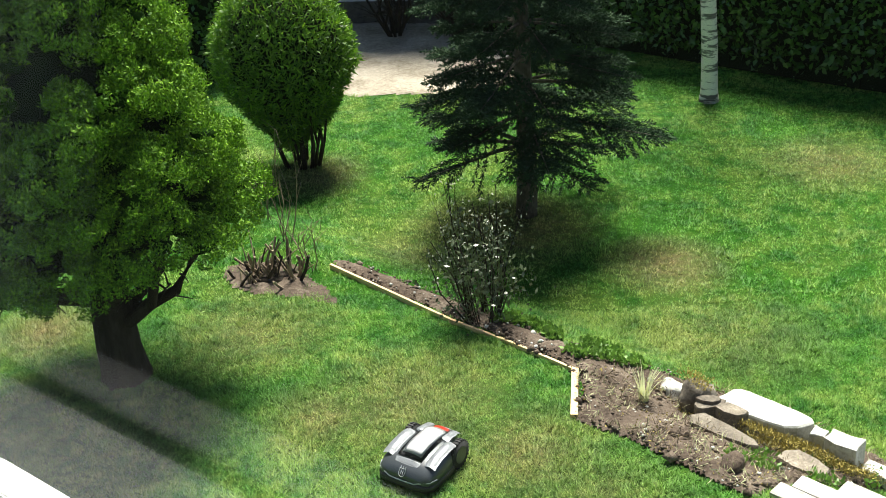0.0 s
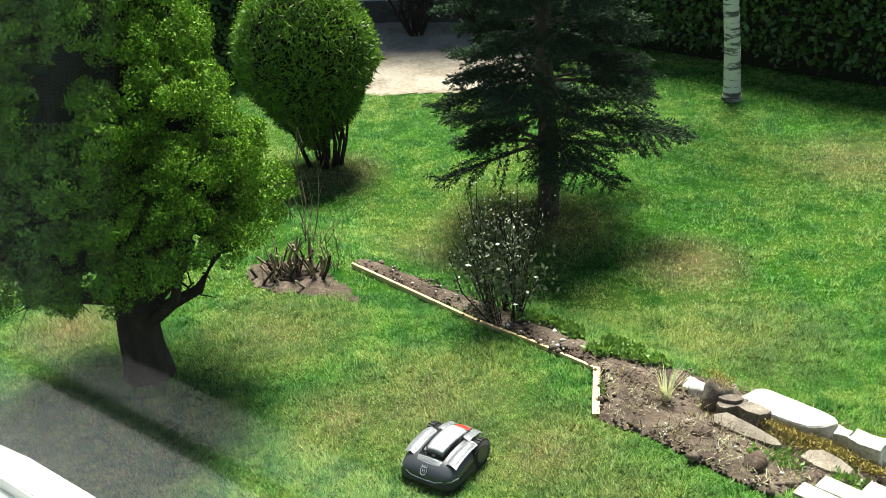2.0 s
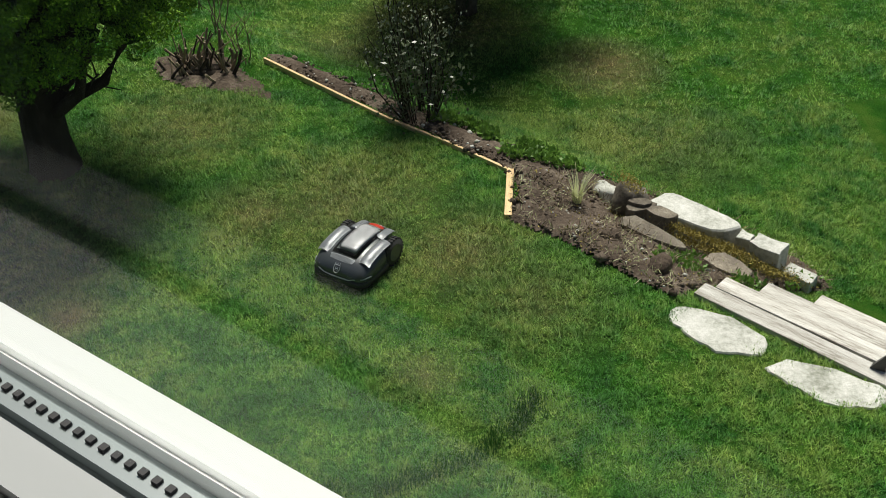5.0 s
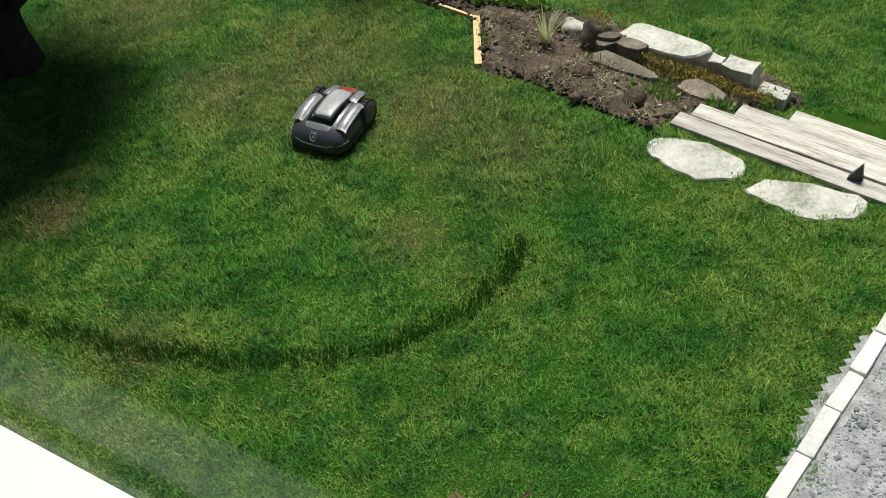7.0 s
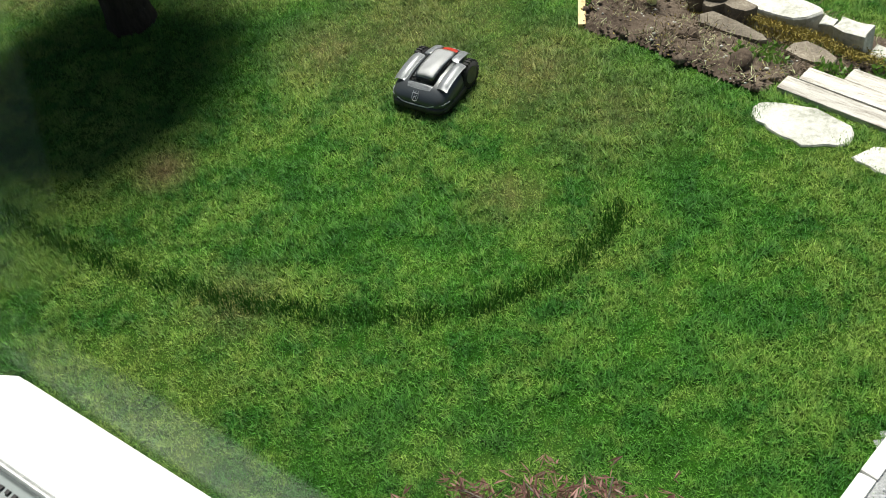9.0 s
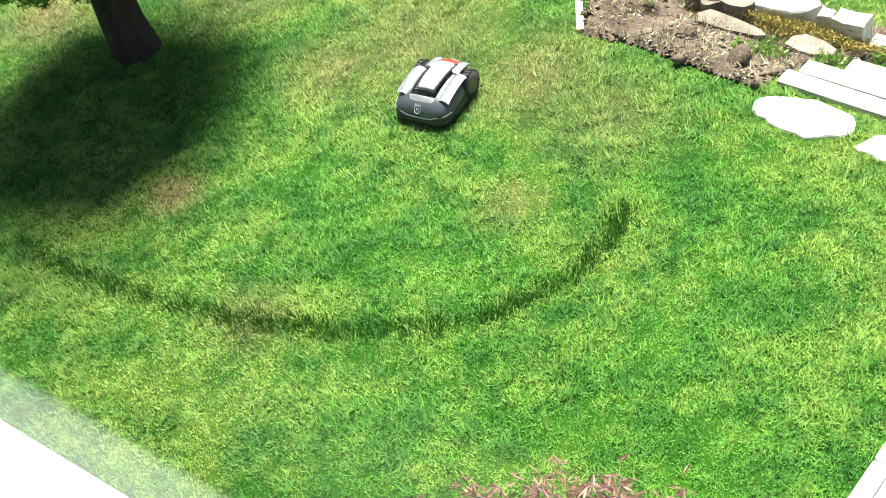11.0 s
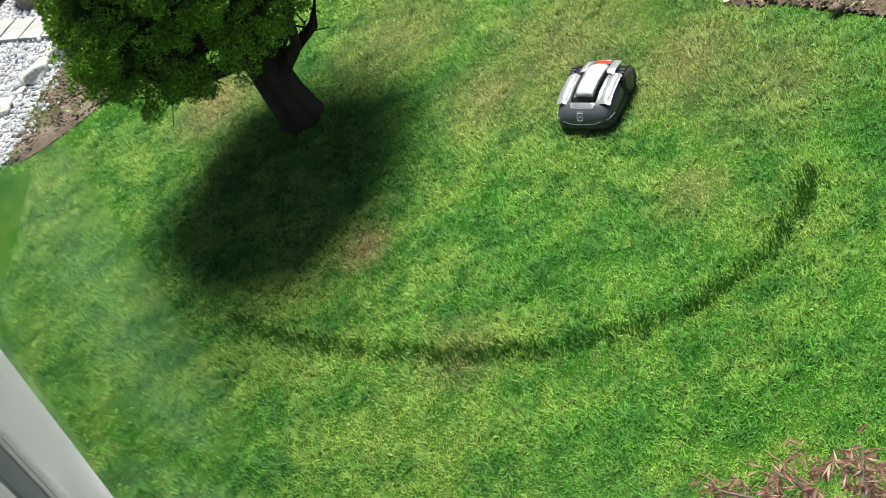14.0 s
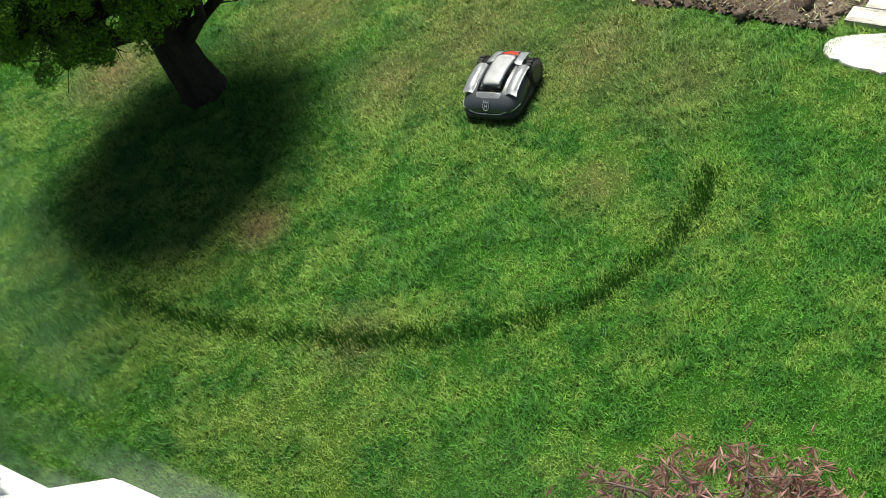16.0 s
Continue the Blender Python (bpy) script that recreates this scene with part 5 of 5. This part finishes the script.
def pane(name, o):
    m, nt, b = nodes_of("window_glass", 0.02)
    clear, shine, haze = nt.nodes.new("ShaderNodeBsdfTransparent"), nt.nodes.new("ShaderNodeBsdfGlossy"), nt.nodes.new("ShaderNodeBsdfTranslucent")
    clear.inputs[0].default_value = (0.97, 0.985, 0.975, 1)
    shine.inputs["Roughness"].default_value = 0.05
    haze.inputs[0].default_value = (0.75, 0.85, 0.8, 1)
    a, c = nt.nodes.new("ShaderNodeMixShader"), nt.nodes.new("ShaderNodeMixShader")
    sep = nt.nodes.new("ShaderNodeSeparateXYZ")
    nt.links.new(nt.nodes.new("ShaderNodeTexCoord").outputs["Object"], sep.inputs[0])
    low = calc(nt, "MULTIPLY", calc(nt, "SUBTRACT", SILL_Z + 0.19, sep.outputs[2]), 0.05, True)     # pale haze of reflected light, put into the pane over the lower rail
    veil = calc(nt, "ADD", low, 0.001)
    nt.links.new(calc(nt, "MULTIPLY", veil, calc(nt, "ADD", noise_of(nt, 7, 4), 0.3)), a.inputs[0])
    nt.links.new(clear.outputs[0], a.inputs[1])
    nt.links.new(haze.outputs[0], a.inputs[2])
    fres = add(nt, "ShaderNodeFresnel", IOR=1.5)
    nt.links.new(calc(nt, "MULTIPLY", fres.outputs[0], 0.85, True), c.inputs[0])      # four faces of a double pane
    nt.links.new(a.outputs[0], c.inputs[1])
    nt.links.new(shine.outputs[0], c.inputs[2])
    nt.links.new(c.outputs[0], nt.nodes["Material Output"].inputs[0])
    me = faces_mesh(name, [win(q, o, w) for q, w in ((-0.62, SILL_Z + 0.061), (-0.62, 6.4), (1.2, 6.4), (1.2, SILL_Z + 0.061))], [(0, 3, 2, 1)])
    me.materials.append(m)
    ob = part(name, me, m, window, "clear glass with a faint haze of reflections put into it")
    ob.visible_shadow = False
    return ob


pane("glass_pane", 0.091)


# ---- the room behind the camera and the house front ----
def wall_piece(name, s0, s1, o0, o1, z0, z1, material, label):
    bm = bmesh.new()
    v = [bm.verts.new(win(a, b, c)) for c in (z0, z1) for a, b in ((s0, o0), (s1, o0), (s1, o1), (s0, o1))]
    for f in ((0, 3, 2, 1), (4, 5, 6, 7), (0, 1, 5, 4), (1, 2, 6, 5), (2, 3, 7, 6), (3, 0, 4, 7)):
        bm.faces.new([v[k] for k in f])
    return whole(name, bm, material, label, name.split("_")[0], kind="structure")


ROOM = rough_stuff("room_paint", (0.05, 0.045, 0.04), (0.075, 0.07, 0.062), (0.1, 0.095, 0.085), 1.0, 30, 0.9, 0.001)
FLOOR = rough_stuff("room_floor", (0.03, 0.02, 0.013), (0.05, 0.035, 0.022), (0.08, 0.055, 0.035), 2, 20, 0.5, 0.002, stretch=(1, 8, 1))
wall_piece("wall_below", -4.0, 4.0, -0.1, 0.1, -0.2, SILL_Z - 0.051, ROOM, "plain house wall under the window")
wall_piece("wall_above", -4.0, 4.0, -0.1, 0.1, 6.4, 7.0, ROOM, "plain house wall over the window")
wall_piece("wall_west", -4.0, -0.62, -0.1, 0.1, SILL_Z - 0.051, 6.4, ROOM, "plain house wall beside the window")
wall_piece("wall_east", 1.2, 4.0, -0.1, 0.1, SILL_Z - 0.051, 6.4, ROOM, "plain house wall beside the window")
wall_piece("wall_back", -4.0, 4.0, -4.2, -4.0, 4.0, 7.0, ROOM, "plain inner room wall")
wall_piece("wall_side_west", -4.2, -4.0, -4.0, 0.1, 4.0, 7.0, ROOM, "plain inner room wall")
wall_piece("wall_side_east", 4.0, 4.2, -4.0, 0.1, 4.0, 7.0, ROOM, "plain inner room wall")
wall_piece("floor", -4.0, 4.0, -4.0, -0.1, 3.9, 4.0, FLOOR, "plain brown room floor")
wall_piece("ceiling", -4.2, 4.2, -4.2, 0.1, 7.0, 7.1, ROOM, "plain pale room ceiling")
